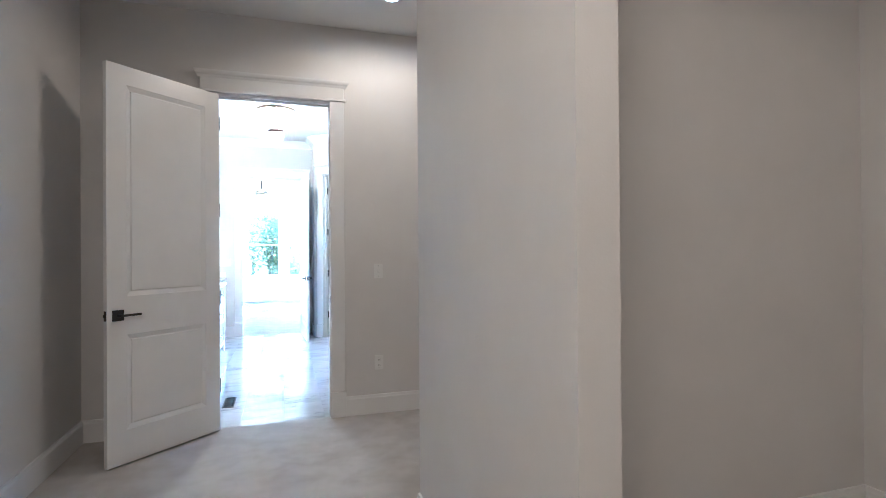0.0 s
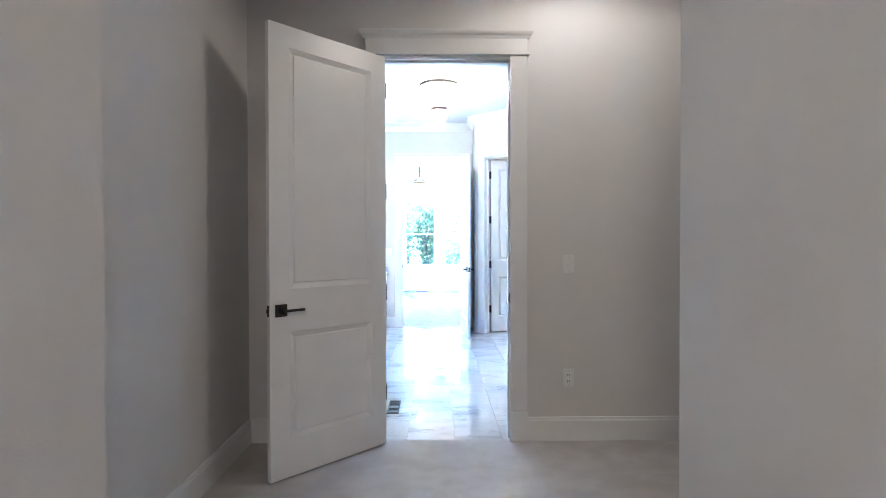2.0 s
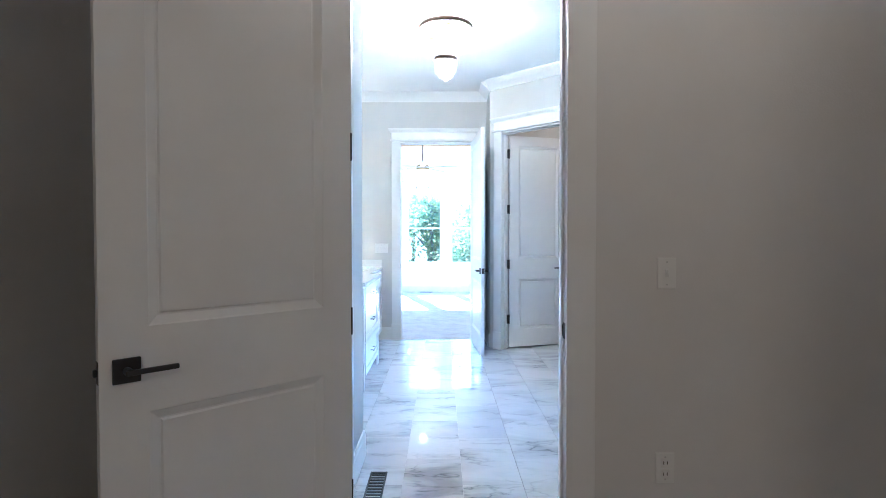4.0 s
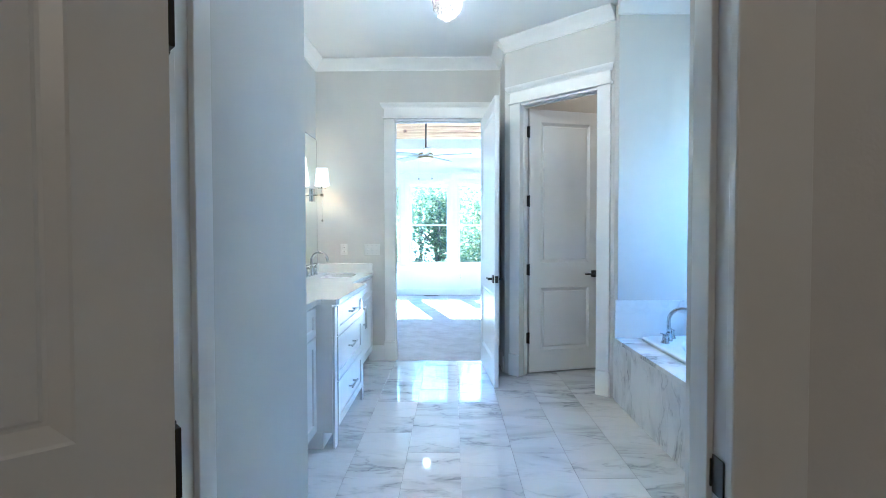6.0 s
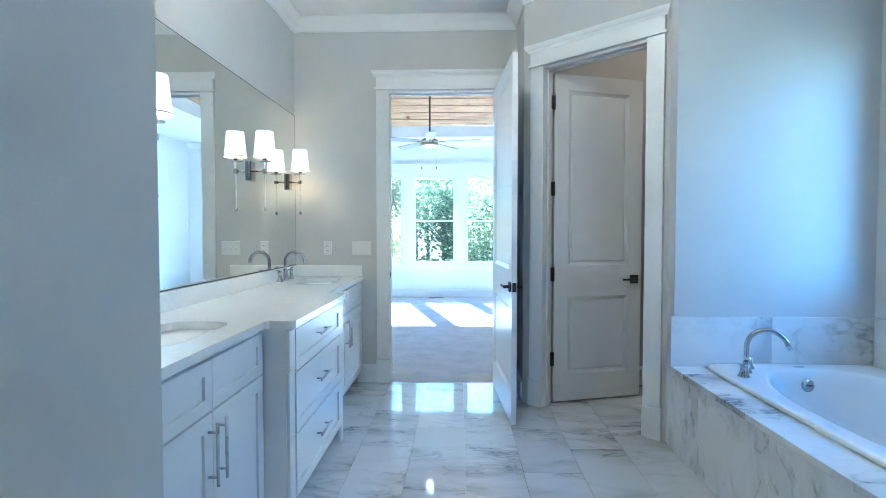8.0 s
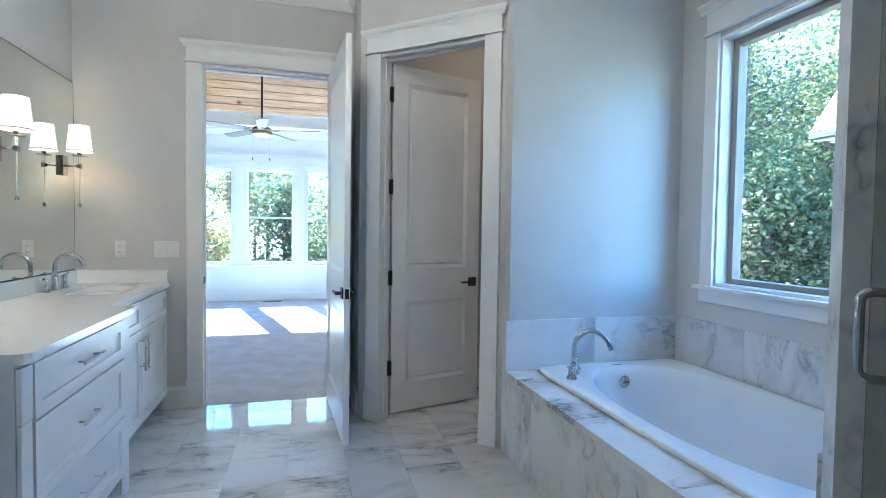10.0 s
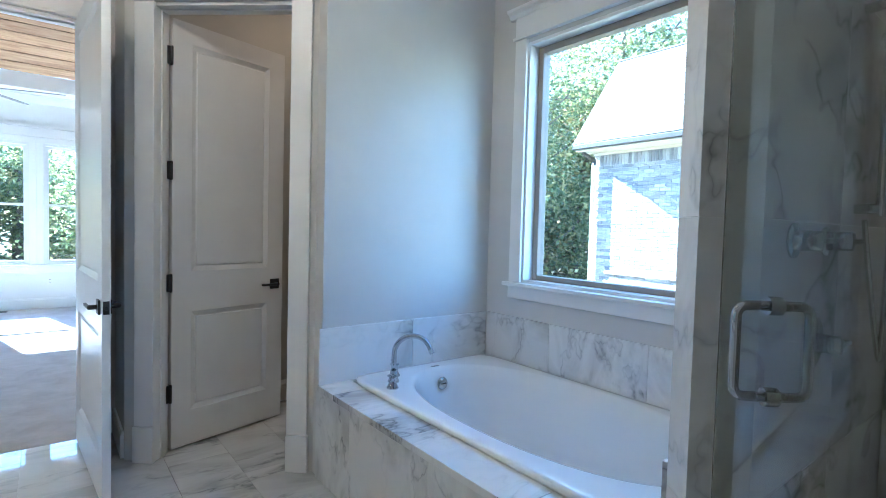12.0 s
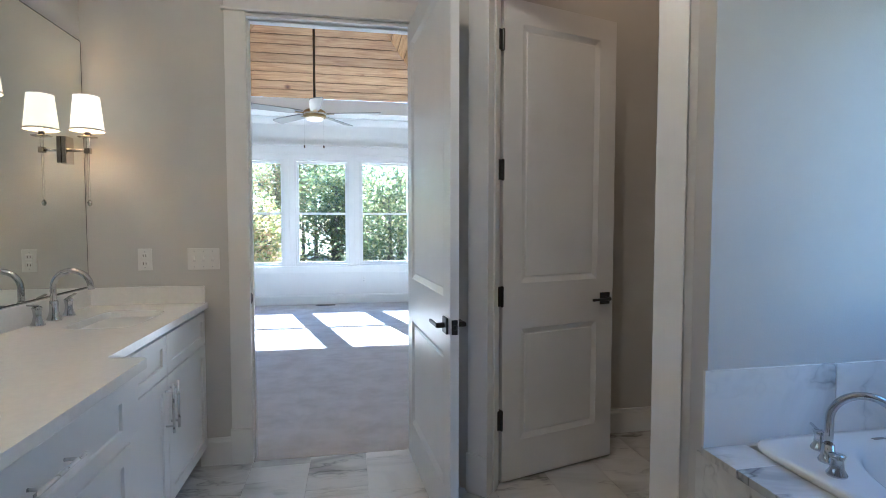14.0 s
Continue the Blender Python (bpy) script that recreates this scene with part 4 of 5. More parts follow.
def rounded(cx, cy, hx, hy, z, n=40, power=5.0):
    out = []
    for k in range(n):
        a = k * math.tau / n
        c, s = math.cos(a), math.sin(a)
        out.append((cx + hx * math.copysign(abs(c) ** (2 / power), c), cy + hy * math.copysign(abs(s) ** (2 / power), s), z))
    return out


def loft(rings, close=True):
    bm = bmesh.new()
    vs = [[bm.verts.new(p) for p in r] for r in rings]
    for p, q in zip(vs, vs[1:]):
        for k in range(len(p)):
            j = (k + 1) % len(p)
            bm.faces.new((p[k], p[j], q[j], q[k]))
    if close:
        bm.faces.new(vs[-1])
    bmesh.ops.recalc_face_normals(bm, faces=bm.faces[:])
    return bm


def basin(sy):
    th = empty("sink_basin", "white undermount porcelain sink basin", "sink", Matrix.Translation((-0.79, sy, 0)), group="sinks")
    bm = loft([rounded(0, 0, 0.165, 0.245, CT0 - 0.002), rounded(0, 0, 0.142, 0.222, CT0 - 0.002), rounded(0, 0, 0.136, 0.214, 0.80), rounded(0, 0, 0.12, 0.195, 0.735), rounded(0, 0, 0.09, 0.16, 0.715), rounded(0, 0, 0.02, 0.02, 0.71)])
    part("bowl", bm, ACRYLIC, th, smooth=True)
    part("drain", moved(lathe([(0.0, 0.0), (0.022, 0.0), (0.024, 0.004), (0.015, 0.006), (0.0, 0.005)]), Matrix.Translation((0, 0, 0.711))), CHROME, th, smooth=True)


def vanity_faucet(sy):
    th = empty("vanity_faucet", "polished chrome widespread faucet with gooseneck spout", "faucet", Matrix.Translation((-1.045, sy, CT1)), group="vanity faucets")
    part("base", lathe([(0.0, 0.0), (0.029, 0.0), (0.029, 0.008), (0.022, 0.024), (0.0175, 0.045), (0.017, 0.085), (0.014, 0.09), (0.0, 0.09)]), CHROME, th, smooth=True)
    way = [(0, 0, 0.04), (0, 0, 0.13)] + arc(0.075, 0.145, 0.075, 180, 10, 14) + [(0.151, 0, 0.135)]
    part("spout", tube(way, 0.013, 14), CHROME, th, smooth=True)
    for s in (-1, 1):
        h = part("handle", moved(lathe([(0.0, 0.0), (0.027, 0.0), (0.027, 0.007), (0.019, 0.022), (0.0145, 0.045), (0.017, 0.066), (0.020, 0.078), (0.014, 0.083), (0.0, 0.084)]), Matrix.Translation((0, s * 0.12, 0))), CHROME, th, smooth=True)
        part("lever", moved(B((-0.007, 0.007, -0.006, 0.062, -0.004, 0.004), bevel=0.003), Matrix.Translation((0, s * 0.12, 0.086)) @ Matrix.Rotation(0.0 if s > 0 else math.pi, 4, 'Z') @ Matrix.Rotation(radians(9), 4, 'X')), CHROME, h, smooth=True)


for sy in SINKS:
    basin(sy)
    vanity_faucet(sy)
mir = empty("mirror", "large frameless wall mirror above the vanity", "mirror")
part("silvering", B((BX + 0.002, BX + 0.008, 6.62, D2Y - 0.012, 1.008, 2.257)), MIRROR, mir)
part("edge", B((BX + 0.001, BX + 0.0085, D2Y - 0.0115, D2Y - 0.008, 1.008, 2.257), (BX + 0.001, BX + 0.0085, 6.62, D2Y - 0.012, 2.2575, 2.261), (BX + 0.001, BX + 0.0085, 6.62, D2Y - 0.012, 1.0015, 1.0075)), VENT, mir, "dark ground glass edge")


def sconce(y):
    x0, z0, r = BX + 0.009, 1.685, 0.098
    th = empty("wall_sconce", "polished nickel sconce with lit white tapered shade", "wall sconce", Matrix.Translation((x0, y, z0)), group="sconces on the mirror")
    part("backplate", B((0, 0.020, -0.036, 0.036, -0.064, 0.064), bevel=0.003), POLISHED, th)
    part("arm", tube([(0.018, 0, 0), (r, 0, 0)], 0.0065), POLISHED, th, smooth=True)
    part("hub", B((r - 0.013, r + 0.013, -0.013, 0.013, -0.014, 0.014), bevel=0.003), POLISHED, th)
    part("stem", tube([(r, 0, -0.245), (r, 0, -0.012)], 0.0045, 10), CRYSTAL, th, "clear glass rod")
    part("upper_stem", tube([(r, 0, 0.012), (r, 0, 0.064)], 0.0075, 10), CRYSTAL, th, "clear glass rod")
    part("finial", moved(lathe([(0.0, -0.018), (0.008, -0.012), (0.011, 0.0), (0.005, 0.012), (0.0, 0.014)], 12), Matrix.Translation((r, 0, -0.25))), POLISHED, th, smooth=True)
    part("bobeche", moved(lathe([(0.0, 0.0), (0.040, 0.001), (0.043, 0.005), (0.0, 0.006)]), Matrix.Translation((r, 0, 0.062))), POLISHED, th, smooth=True)
    part("socket", moved(lathe([(0.0, 0.0), (0.014, 0.0), (0.014, 0.046), (0.0, 0.046)], 14), Matrix.Translation((r, 0, 0.066))), POLISHED, th, smooth=True)
    sh = part("shade", moved(lathe([(0.071, 0.0), (0.055, 0.166), (0.053, 0.166), (0.069, 0.0)], 36), Matrix.Translation((r, 0, 0.094))), SHADE_GLOW, th, "lit white fabric shade", smooth=True)
    part("rim", moved(lathe([(0.0722, 0.0), (0.0714, 0.008), (0.0710, 0.008), (0.0716, 0.0)], 36), Matrix.Translation((r, 0, 0.094))), SHADE_TRIM, sh)
    point_lamp("sconce_bulb", (x0 + r, y, z0 + 0.17), 0.15, (1.0, 0.72, 0.42), 0.03)


for y in (9.785, 9.04, 7.82, 7.07):
    sconce(y)


# ---- chandelier ----
def chandelier(x, y):
    th = empty("chandelier", "tiered crystal flush chandelier with lit bulbs", "chandelier", Matrix.Translation((x, y, 0)))
    zr = 2.985
    part("canopy", lathe([(0.0, CEIL - 0.001), (0.06, CEIL - 0.001), (0.055, CEIL - 0.025), (0.0, CEIL - 0.03)]), NICKEL, th, smooth=True)
    part("stem", tube([(0, 0, 2.60), (0, 0, CEIL - 0.02)], 0.007), NICKEL, th)
    def hoop(r, z, h):
        return lathe([(r, z - h), (r + 0.004, z - h), (r + 0.004, z + h), (r, z + h), (r, z - h)], 48)
    part("upper_ring", hoop(0.222, zr, 0.016), BRONZE, th, smooth=True)
    part("lower_ring", hoop(0.092, 2.735, 0.014), BRONZE, th, smooth=True)
    part("crown_ring", hoop(0.05, 3.015, 0.012), BRASS, th, smooth=True)
    for k in range(4):
        a = math.tau * k / 4
        part("spoke", tube([(0, 0, zr), (0.215 * math.cos(a), 0.215 * math.sin(a), zr)], 0.004, 6), NICKEL, th)
    rng = random.Random(4)
    pieces = []
    for r, z0, z1, n in ((0.213, zr - 0.02, 2.80, 40), (0.085, 2.715, 2.635, 18), (0.055, 2.70, 2.60, 9)):
        for k in range(n):
            a = math.tau * k / n
            rows2 = 5
            for j in range(rows2):
                f = j / (rows2 - 1)
                rr = r * (1 - 0.45 * f) if r > 0.2 else r * (1 - 0.12 * f)
                z = z0 + (z1 - z0) * f
                g = bmesh.new()
                bmesh.ops.create_icosphere(g, subdivisions=1, radius=0.008 + 0.006 * rng.random())
                moved(g, Matrix.Translation((rr * math.cos(a), rr * math.sin(a), z)))
                pieces.append(g)
    tagged(part("crystal_chain", join_bm(*pieces), CRYSTAL, th, "strings of clear crystal beads"), kind="stuff")
    g = bmesh.new()
    bmesh.ops.create_icosphere(g, subdivisions=2, radius=0.026)
    part("crystal_ball", moved(g, Matrix.Translation((0, 0, 2.585))), CRYSTAL, th)
    for k in range(4):
        a = math.tau * (k + 0.5) / 4
        g = lathe([(0.0, 0.03), (0.012, 0.022), (0.016, 0.0), (0.010, -0.03), (0.0, -0.035)], 12)
        part("bulb", moved(g, Matrix.Translation((0.11 * math.cos(a), 0.11 * math.sin(a), 2.93))), BULB_GLOW, th, "lit candle bulb", smooth=True)


chandelier(0.242, 7.854)
chand_lamp = point_lamp("chandelier_light", (0.242, 7.854, 2.88), 2.8, (1.0, 0.72, 0.46), 0.05)


# ---- tub ----
TX0, TX1, TY0, TY1 = 1.69, 2.668, 6.895, 8.682
def tile_set(name, label, boxes):
    th = empty(name, label, "marble tiles", kind=S)
    for b in boxes:
        part("tile", B(b, bevel=0.0015), MARBLE_TUB, th)


deck = empty("tub_deck", "white marble tub surround with grey veins", "tub surround", kind=S)
for a, b in ((6.875, 7.30), (7.302, 7.91), (7.912, 8.52), (8.522, 8.698)):
    part("slab", B((1.522, 1.705, a, b, 0.466, 0.496), bevel=0.002), MARBLE_TUB, deck)
for a, b in ((6.875, 7.148), (7.15, 7.758), (7.76, 8.368), (8.37, 8.74)):
    part("front_slab", B((1.534, 1.552, a, b, 0.0, 0.465), bevel=0.001), MARBLE_TUB, deck)
part("ledge", B((1.706, 2.69, 6.873, 6.90, 0.40, 0.496), (1.706, 2.69, 8.67, 8.699, 0.40, 0.496), (2.65, 2.689, 6.90, 8.67, 0.40, 0.496)), MARBLE_TUB, deck)
part("core", B((1.553, 1.70, 6.875, 8.699, 0.0, 0.465)), CAULK, deck)
tile_set("trim_tub_tiles", "low marble splash tiles round the tub",
         [(1.524, 2.10, 8.685, 8.698, 0.497, 0.788), (2.102, 2.676, 8.685, 8.698, 0.497, 0.788)]
         + [(2.677, 2.689, a, b, 0.497, 0.788) for a, b in ((8.166, 8.684), (7.561, 8.164), (6.955, 7.559))]
         + [(1.566, 2.10, 6.872, 6.886, 0.497, 0.788), (2.102, 2.676, 6.872, 6.886, 0.497, 0.788)])


def bathtub():
    th = empty("bathtub", "glossy white drop-in oval bathtub, empty", "bathtub")
    cx, cy = (TX0 + TX1) / 2 + 0.02, (TY0 + TY1) / 2
    n = 96
    hx, hy = (TX1 - TX0) / 2, (TY1 - TY0) / 2
    mx = (TX0 + TX1) / 2
    def rect(inset, z):
        out = []
        for k in range(n):
            a = k * math.tau / n
            c, s = math.cos(a), math.sin(a)
            p = 14.0
            out.append((mx + (hx - inset) * math.copysign(abs(c) ** (2 / p), c), cy + (hy - inset) * math.copysign(abs(s) ** (2 / p), s), z))
        return out
    def oval(ax, ay, z, p=2.3, dy=0.0):
        return [(x, y + dy, z_) for x, y, z_ in rounded(cx, cy, ax, ay, z, n, p)]
    rings = [rect(0.004, 0.497), rect(0.0, 0.503), rect(0.001, 0.514), rect(0.006, 0.519), rect(0.03, 0.519), oval(0.425, 0.80, 0.519), oval(0.412, 0.787, 0.515), oval(0.40, 0.772, 0.50), oval(0.385, 0.75, 0.44),
             oval(0.36, 0.71, 0.28), oval(0.335, 0.66, 0.15, 2.5), oval(0.29, 0.59, 0.10, 2.6), oval(0.2, 0.45, 0.09, 2.6), oval(0.03, 0.03, 0.085, 2.0)]
    part("shell", loft(rings), ACRYLIC, th, smooth=True)
    o = part("overflow", moved(lathe([(0.0, 0.012), (0.026, 0.010), (0.034, 0.004), (0.036, 0.0)]), Matrix.Translation((2.205, 8.528, 0.435)) @ Matrix.Rotation(radians(82), 4, "X")), CHROME, th, "chrome overflow cover", smooth=True)
    part("overflow_slot", moved(B((-0.018, 0.018, -0.003, 0.003, 0.011, 0.0135)), Matrix.Translation((2.205, 8.528, 0.435)) @ Matrix.Rotation(radians(82), 4, "X")), BLACK, o)
    part("drain", moved(lathe([(0.0, 0.004), (0.03, 0.004), (0.034, 0.0)]), Matrix.Translation((cx, 8.2, 0.091))), CHROME, th, smooth=True)
    part("badge", B((2.17, 2.225, 8.585, 8.60, 0.5195, 0.522), bevel=0.001), CHROME, th)
    return th


bathtub()


def tub_faucet():
    th = empty("tub_faucet", "polished chrome deck-mount tub filler with high arc", "faucet", Matrix.Translation((1.84, 8.475, 0.519)) @ Matrix.Rotation(radians(-35), 4, "Z"))
    part("base", lathe([(0.0, 0.0), (0.030, 0.0), (0.030, 0.006), (0.022, 0.02), (0.018, 0.06), (0.0, 0.06)]), CHROME, th, smooth=True)
    way = [(0, 0, 0.05), (0, 0, 0.12)] + arc(0.095, 0.145, 0.095, 180, 18, 18) + [(0.196, 0, 0.150)]
    sp = part("spout", tube(way, 0.0135, 14), CHROME, th, smooth=True)
    for s in (-1, 1):
        h = part("handle", moved(lathe([(0.0, 0.0), (0.030, 0.0), (0.030, 0.006), (0.020, 0.022), (0.018, 0.05), (0.024, 0.066), (0.0, 0.07)]), Matrix.Translation((0.0, s * 0.105, 0))), CHROME, th, smooth=True)
        part("lever", tube([(0.0, s * 0.105, 0.06), (-0.02, s * 0.15, 0.075)], 0.005, 8), CHROME, h, smooth=True)


tub_faucet()

# ---- tub window ----
win = empty("window_1", "large fixed window above the tub with white casing", "window", kind=S)
part("window_frame", B((WX + 0.002, WX + 0.17, WY1 - 0.018, WY1, WZ0, WZ1), (WX + 0.002, WX + 0.17, WY0, WY0 + 0.018, WZ0, WZ1), (WX + 0.002, WX + 0.17, WY0 + 0.018, WY1 - 0.018, WZ1 - 0.018, WZ1), (WX + 0.002, WX + 0.17, WY0 + 0.018, WY1 - 0.018, WZ0, WZ0 + 0.018)), TRIM, win)
a0, a1, c0, c1 = WY0 + 0.018, WY1 - 0.018, WZ0 + 0.018, WZ1 - 0.018
sash = part("sash", B((WX + 0.075, WX + 0.135, a1 - 0.04, a1, c0, c1), (WX + 0.075, WX + 0.135, a0, a0 + 0.04, c0, c1), (WX + 0.075, WX + 0.135, a0 + 0.04, a1 - 0.04, c1 - 0.04, c1), (WX + 0.075, WX + 0.135, a0 + 0.04, a1 - 0.04, c0, c0 + 0.03), bevel=0.003), SASH, win, "tan window sash")
part("pane", B((WX + 0.10, WX + 0.104, a0 + 0.04, a1 - 0.04, c0 + 0.03, c1 - 0.04)), GLASS, sash)
part("casing_left", B((WX - 0.02, WX - 0.001, WY1 - 0.004, WY1 + 0.085, WZ0 + 0.002, 2.452), bevel=0.003), TRIM, win)
part("casing_right", B((WX - 0.02, WX - 0.001, WY0 - 0.085, WY0 + 0.004, WZ0 + 0.002, 2.452), bevel=0.003), TRIM, win)
part("frieze", B((WX - 0.022, WX - 0.001, WY0 - 0.085, WY1 + 0.085, 2.474, 2.60), (WX - 0.032, WX - 0.001, WY0 - 0.098, WY1 + 0.098, 2.454, 2.472), bevel=0.003), TRIM, win)
part("cap", profile_run([(0.0, 2.585), (0.024, 2.587), (0.034, 2.61), (0.052, 2.622), (0.056, 2.638), (0.0, 2.638)], (WX - 0.001, WY0 - 0.13, 0), (WX - 0.001, WY1 + 0.13, 0)), TRIM, win)
part("window_sill", B((WX - 0.045, WX + 0.074, WY0 - 0.12, WY1 + 0.12, WZ0 - 0.022, WZ0 + 0.001), bevel=0.004), TRIM, win)
part("apron", B((WX - 0.02, WX - 0.001, WY0 - 0.09, WY1 + 0.09, 0.903, WZ0 - 0.024), bevel=0.003), TRIM, win)

# ---- shower ----
G0, G1 = Vector((0.955, 6.118, 0)), Vector((1.528, 6.757, 0))
gd = (G1 - G0).normalized()
GM = Matrix(((gd.x, -gd.y, 0, G0.x), (gd.y, gd.x, 0, G0.y), (0, 0, 1, 0), (0, 0, 0, 1)))
glen = (G1 - G0).length
sd = empty("shower_door", "frameless clear glass shower door with chrome pull", "shower door", GM)
pane = part("pane", B((0.03, glen - 0.006, -0.005, 0.005, 0.112, 2.35), bevel=0.001), SHOWER_GLASS, sd, "clear tempered glass")
pane.visible_shadow = False
hx = glen - 0.19
for s in (-1, 1):
    way = [(hx, s * 0.004, 1.045)] + [(hx, s * (0.045 + 0.018 * math.sin(radians(a))), 1.045 + 0.018 * (1 - math.cos(radians(a)))) for a in range(0, 91, 18)] \
        + [(hx, s * (0.045 + 0.018 * math.cos(radians(a))), 1.182 + 0.018 * math.sin(radians(a))) for a in range(0, 91, 18)] + [(hx, s * 0.004, 1.20)]
    part("handle", tube(way, 0.0085, 12), CHROME, sd, "chrome D-shaped pull", smooth=True)
for z in (1.045, 1.20):
    part("washer", moved(lathe([(0.0, -0.014), (0.016, -0.014), (0.016, 0.014), (0.0, 0.014)], 16), Matrix.Translation((hx, 0, z)) @ Matrix.Rotation(radians(90), 4, "X")), CHROME, sd)
for z in (0.35, 2.1):
    part("hinge", B((-0.03, 0.05, -0.014, -0.006, z - 0.045, z + 0.045), (-0.03, 0.05, 0.006, 0.014, z - 0.045, z + 0.045), bevel=0.002), CHROME, sd)
solid("shower_floor", prism([(1.03, 5.682), (2.67, 5.682), (2.67, 6.70), (1.60, 6.70), (1.03, 6.16)], -0.004, 0.012), MARBLE_TUB, "marble floor of the shower", "floor", S)
FY = 6.703


def round_valve(name, label, x, z, r):
    th = empty(name, label, "shower valve", Matrix.Translation((x, FY, z)) @ Matrix.Rotation(radians(90), 4, "X"))
    part("escutcheon", lathe([(0.0, 0.008), (r, 0.006), (r, 0.0), (0.0, 0.0)], 32), CHROME, th, smooth=True)
    part("body", lathe([(0.0, 0.06), (0.022, 0.058), (0.024, 0.008), (0.0, 0.008)], 20), CHROME, th, smooth=True)
    part("lever", tube([(0, 0, 0.05), (0.075, 0.0, 0.055)], 0.007, 10), CHROME, th, smooth=True)


round_valve("shower_valve", "round chrome shower valve with lever", 1.76, 1.31, 0.04)
round_valve("shower_valve", "round chrome diverter valve with lever", 1.98, 1.31, 0.036)
round_valve("shower_valve", "large round chrome mixing valve", 1.93, 1.06, 0.062)
hs = empty("hand_shower", "chrome hand shower on a slide bar with hose", "hand shower", Matrix.Translation((2.22, FY, 0)))
part("slide_bar", tube([(0, -0.055, 1.38), (0, -0.055, 1.98)], 0.009), CHROME, hs, smooth=True)
for z in (1.40, 1.95):
    part("bracket", tube([(0, -0.001, z), (0, -0.055, z)], 0.014, 12), CHROME, hs, smooth=True)
part("holder", B((-0.02, 0.05, -0.085, -0.04, 1.83, 1.87), bevel=0.006), CHROME, hs)
part("wand", tube([(0.045, -0.075, 1.72), (0.045, -0.085, 1.9), (0.045, -0.10, 2.02)], 0.012, 12), CHROME, hs, smooth=True)
part("head", moved(lathe([(0.0, 0.02), (0.03, 0.018), (0.055, 0.0), (0.055, -0.012), (0.0, -0.014)], 28), Matrix.Translation((0.045, -0.13, 2.04)) @ Matrix.Rotation(radians(35), 4, "X")), CHROME, hs, smooth=True)
hose = [(0.045 + 0.05 * math.sin(i / 24 * math.pi) * (1 if i % 1 == 0 else 1), -0.075 + 0.02 * math.sin(i / 24 * math.pi), 1.72 - 0.75 * math.sin(i / 24 * math.pi) ** 0.9 + 0.0 * i) for i in range(13)]
hose += [(0.095 - 0.1 * (1 - math.cos((i / 12) * math.pi / 2)), -0.055 + 0.03 * (i / 12), 0.97 + 0.40 * (i / 12) ** 1.6) for i in range(1, 13)]
part("hose", tube(hose, 0.007, 8), CHROME, hs, smooth=True)


# ---- downlights: one in the dressing room, two unseen ones added for fill ----
def downlight(x, y, watts):
    th = empty("recessed_downlight", "small round recessed ceiling light, lit", "ceiling light", Matrix.Translation((x, y, CEIL)))
    part("trim_ring", lathe([(0.055, -0.001), (0.078, -0.001), (0.078, -0.006), (0.055, -0.010), (0.055, -0.001)], 32), TRIM, th, smooth=True)
    part("lens", lathe([(0.0, -0.003), (0.054, -0.003)], 28), CAN_GLOW, th)
    spot_lamp("downlight_beam", (x, y, CEIL - 0.03), watts, (1.0, 0.61, 0.32), 176)


downlight(1.05, 4.95, 0.8)
# unseen, added overhead to brighten the hall walls
downlight(0.0, 1.2, 2.7)
# unseen, added in the closet to brighten it behind the ajar door
downlight(1.85, 9.35, 0.65)

# ---- outdoors ----
GZ = -0.5
solid("ground", B((-400, 400, -400, 400, GZ - 0.5, GZ)), SOIL, "leaf-strewn ground under the trees", "ground", S)

HX, HE, HL = 9.0, 3.0, 12.42      # neighbour's wall face, eave height, far corner
house = empty("brick_house", "whitewashed brick house with pale shingle hip roof", "house", kind="")
part("wall", B((HX, HX + 1.8, 1.0, HL, GZ, HE - 0.13)), MORTAR, house, "pale mortar wall core")
part("frieze", B((HX - 0.03, HX, 1.0, HL + 0.02, HE - 0.175, HE - 0.128), (HX - 0.47, HX, 0.7, HL + 0.11, HE - 0.125, HE - 0.108)), FASCIA, house, "cream soffit and frieze board")
part("gutter", B((HX - 0.56, HX - 0.46, 0.7, HL + 0.13, HE - 0.105, HE - 0.01), bevel=0.012), GUTTER, house, "dark gutter")
for z in (0.52, 0.34):
    part("water_table", B((HX - 0.045, HX - 0.001, 6.2, HL - 0.32, z, z + 0.06), bevel=0.008), MORTAR, house, "projecting whitewashed brick band")
spout = part("downspout", tube([(HX - 0.075, HL - 0.03, HE - 0.34), (HX - 0.075, HL - 0.03, GZ)], 0.042, 8), VINYL, house, "white downspout")
part("elbow", tube([(HX - 0.30, HL + 0.05, HE - 0.11), (HX - 0.29, HL + 0.05, HE - 0.16), (HX - 0.075, HL - 0.03, HE - 0.28), (HX - 0.075, HL - 0.03, HE - 0.36)], 0.045, 8), GUTTER, spout, "dark downspout elbow")
roof = bmesh.new()
EX, EY = HX - 0.55, HL + 0.13         # eave edge and its far end
ry, rz, rx = HL + 0.01, HE + 1.83, HX + 0.70
pts = [(EX, 0.6, HE), (EX, EY, HE), (HX + 1.95, EY, HE), (HX + 1.95, 0.6, HE), (rx, 0.6, rz), (rx, ry, rz)]
v = [roof.verts.new(p) for p in pts]
for f in ((0, 1, 5, 4), (1, 2, 5), (2, 3, 4, 5), (0, 4, 3), (0, 3, 2, 1)):
    roof.faces.new([v[k] for k in f])
bmesh.ops.recalc_face_normals(roof, faces=roof.faces[:])
rf = part("roof", roof, SHINGLE, house, "pale grey shingle roof")
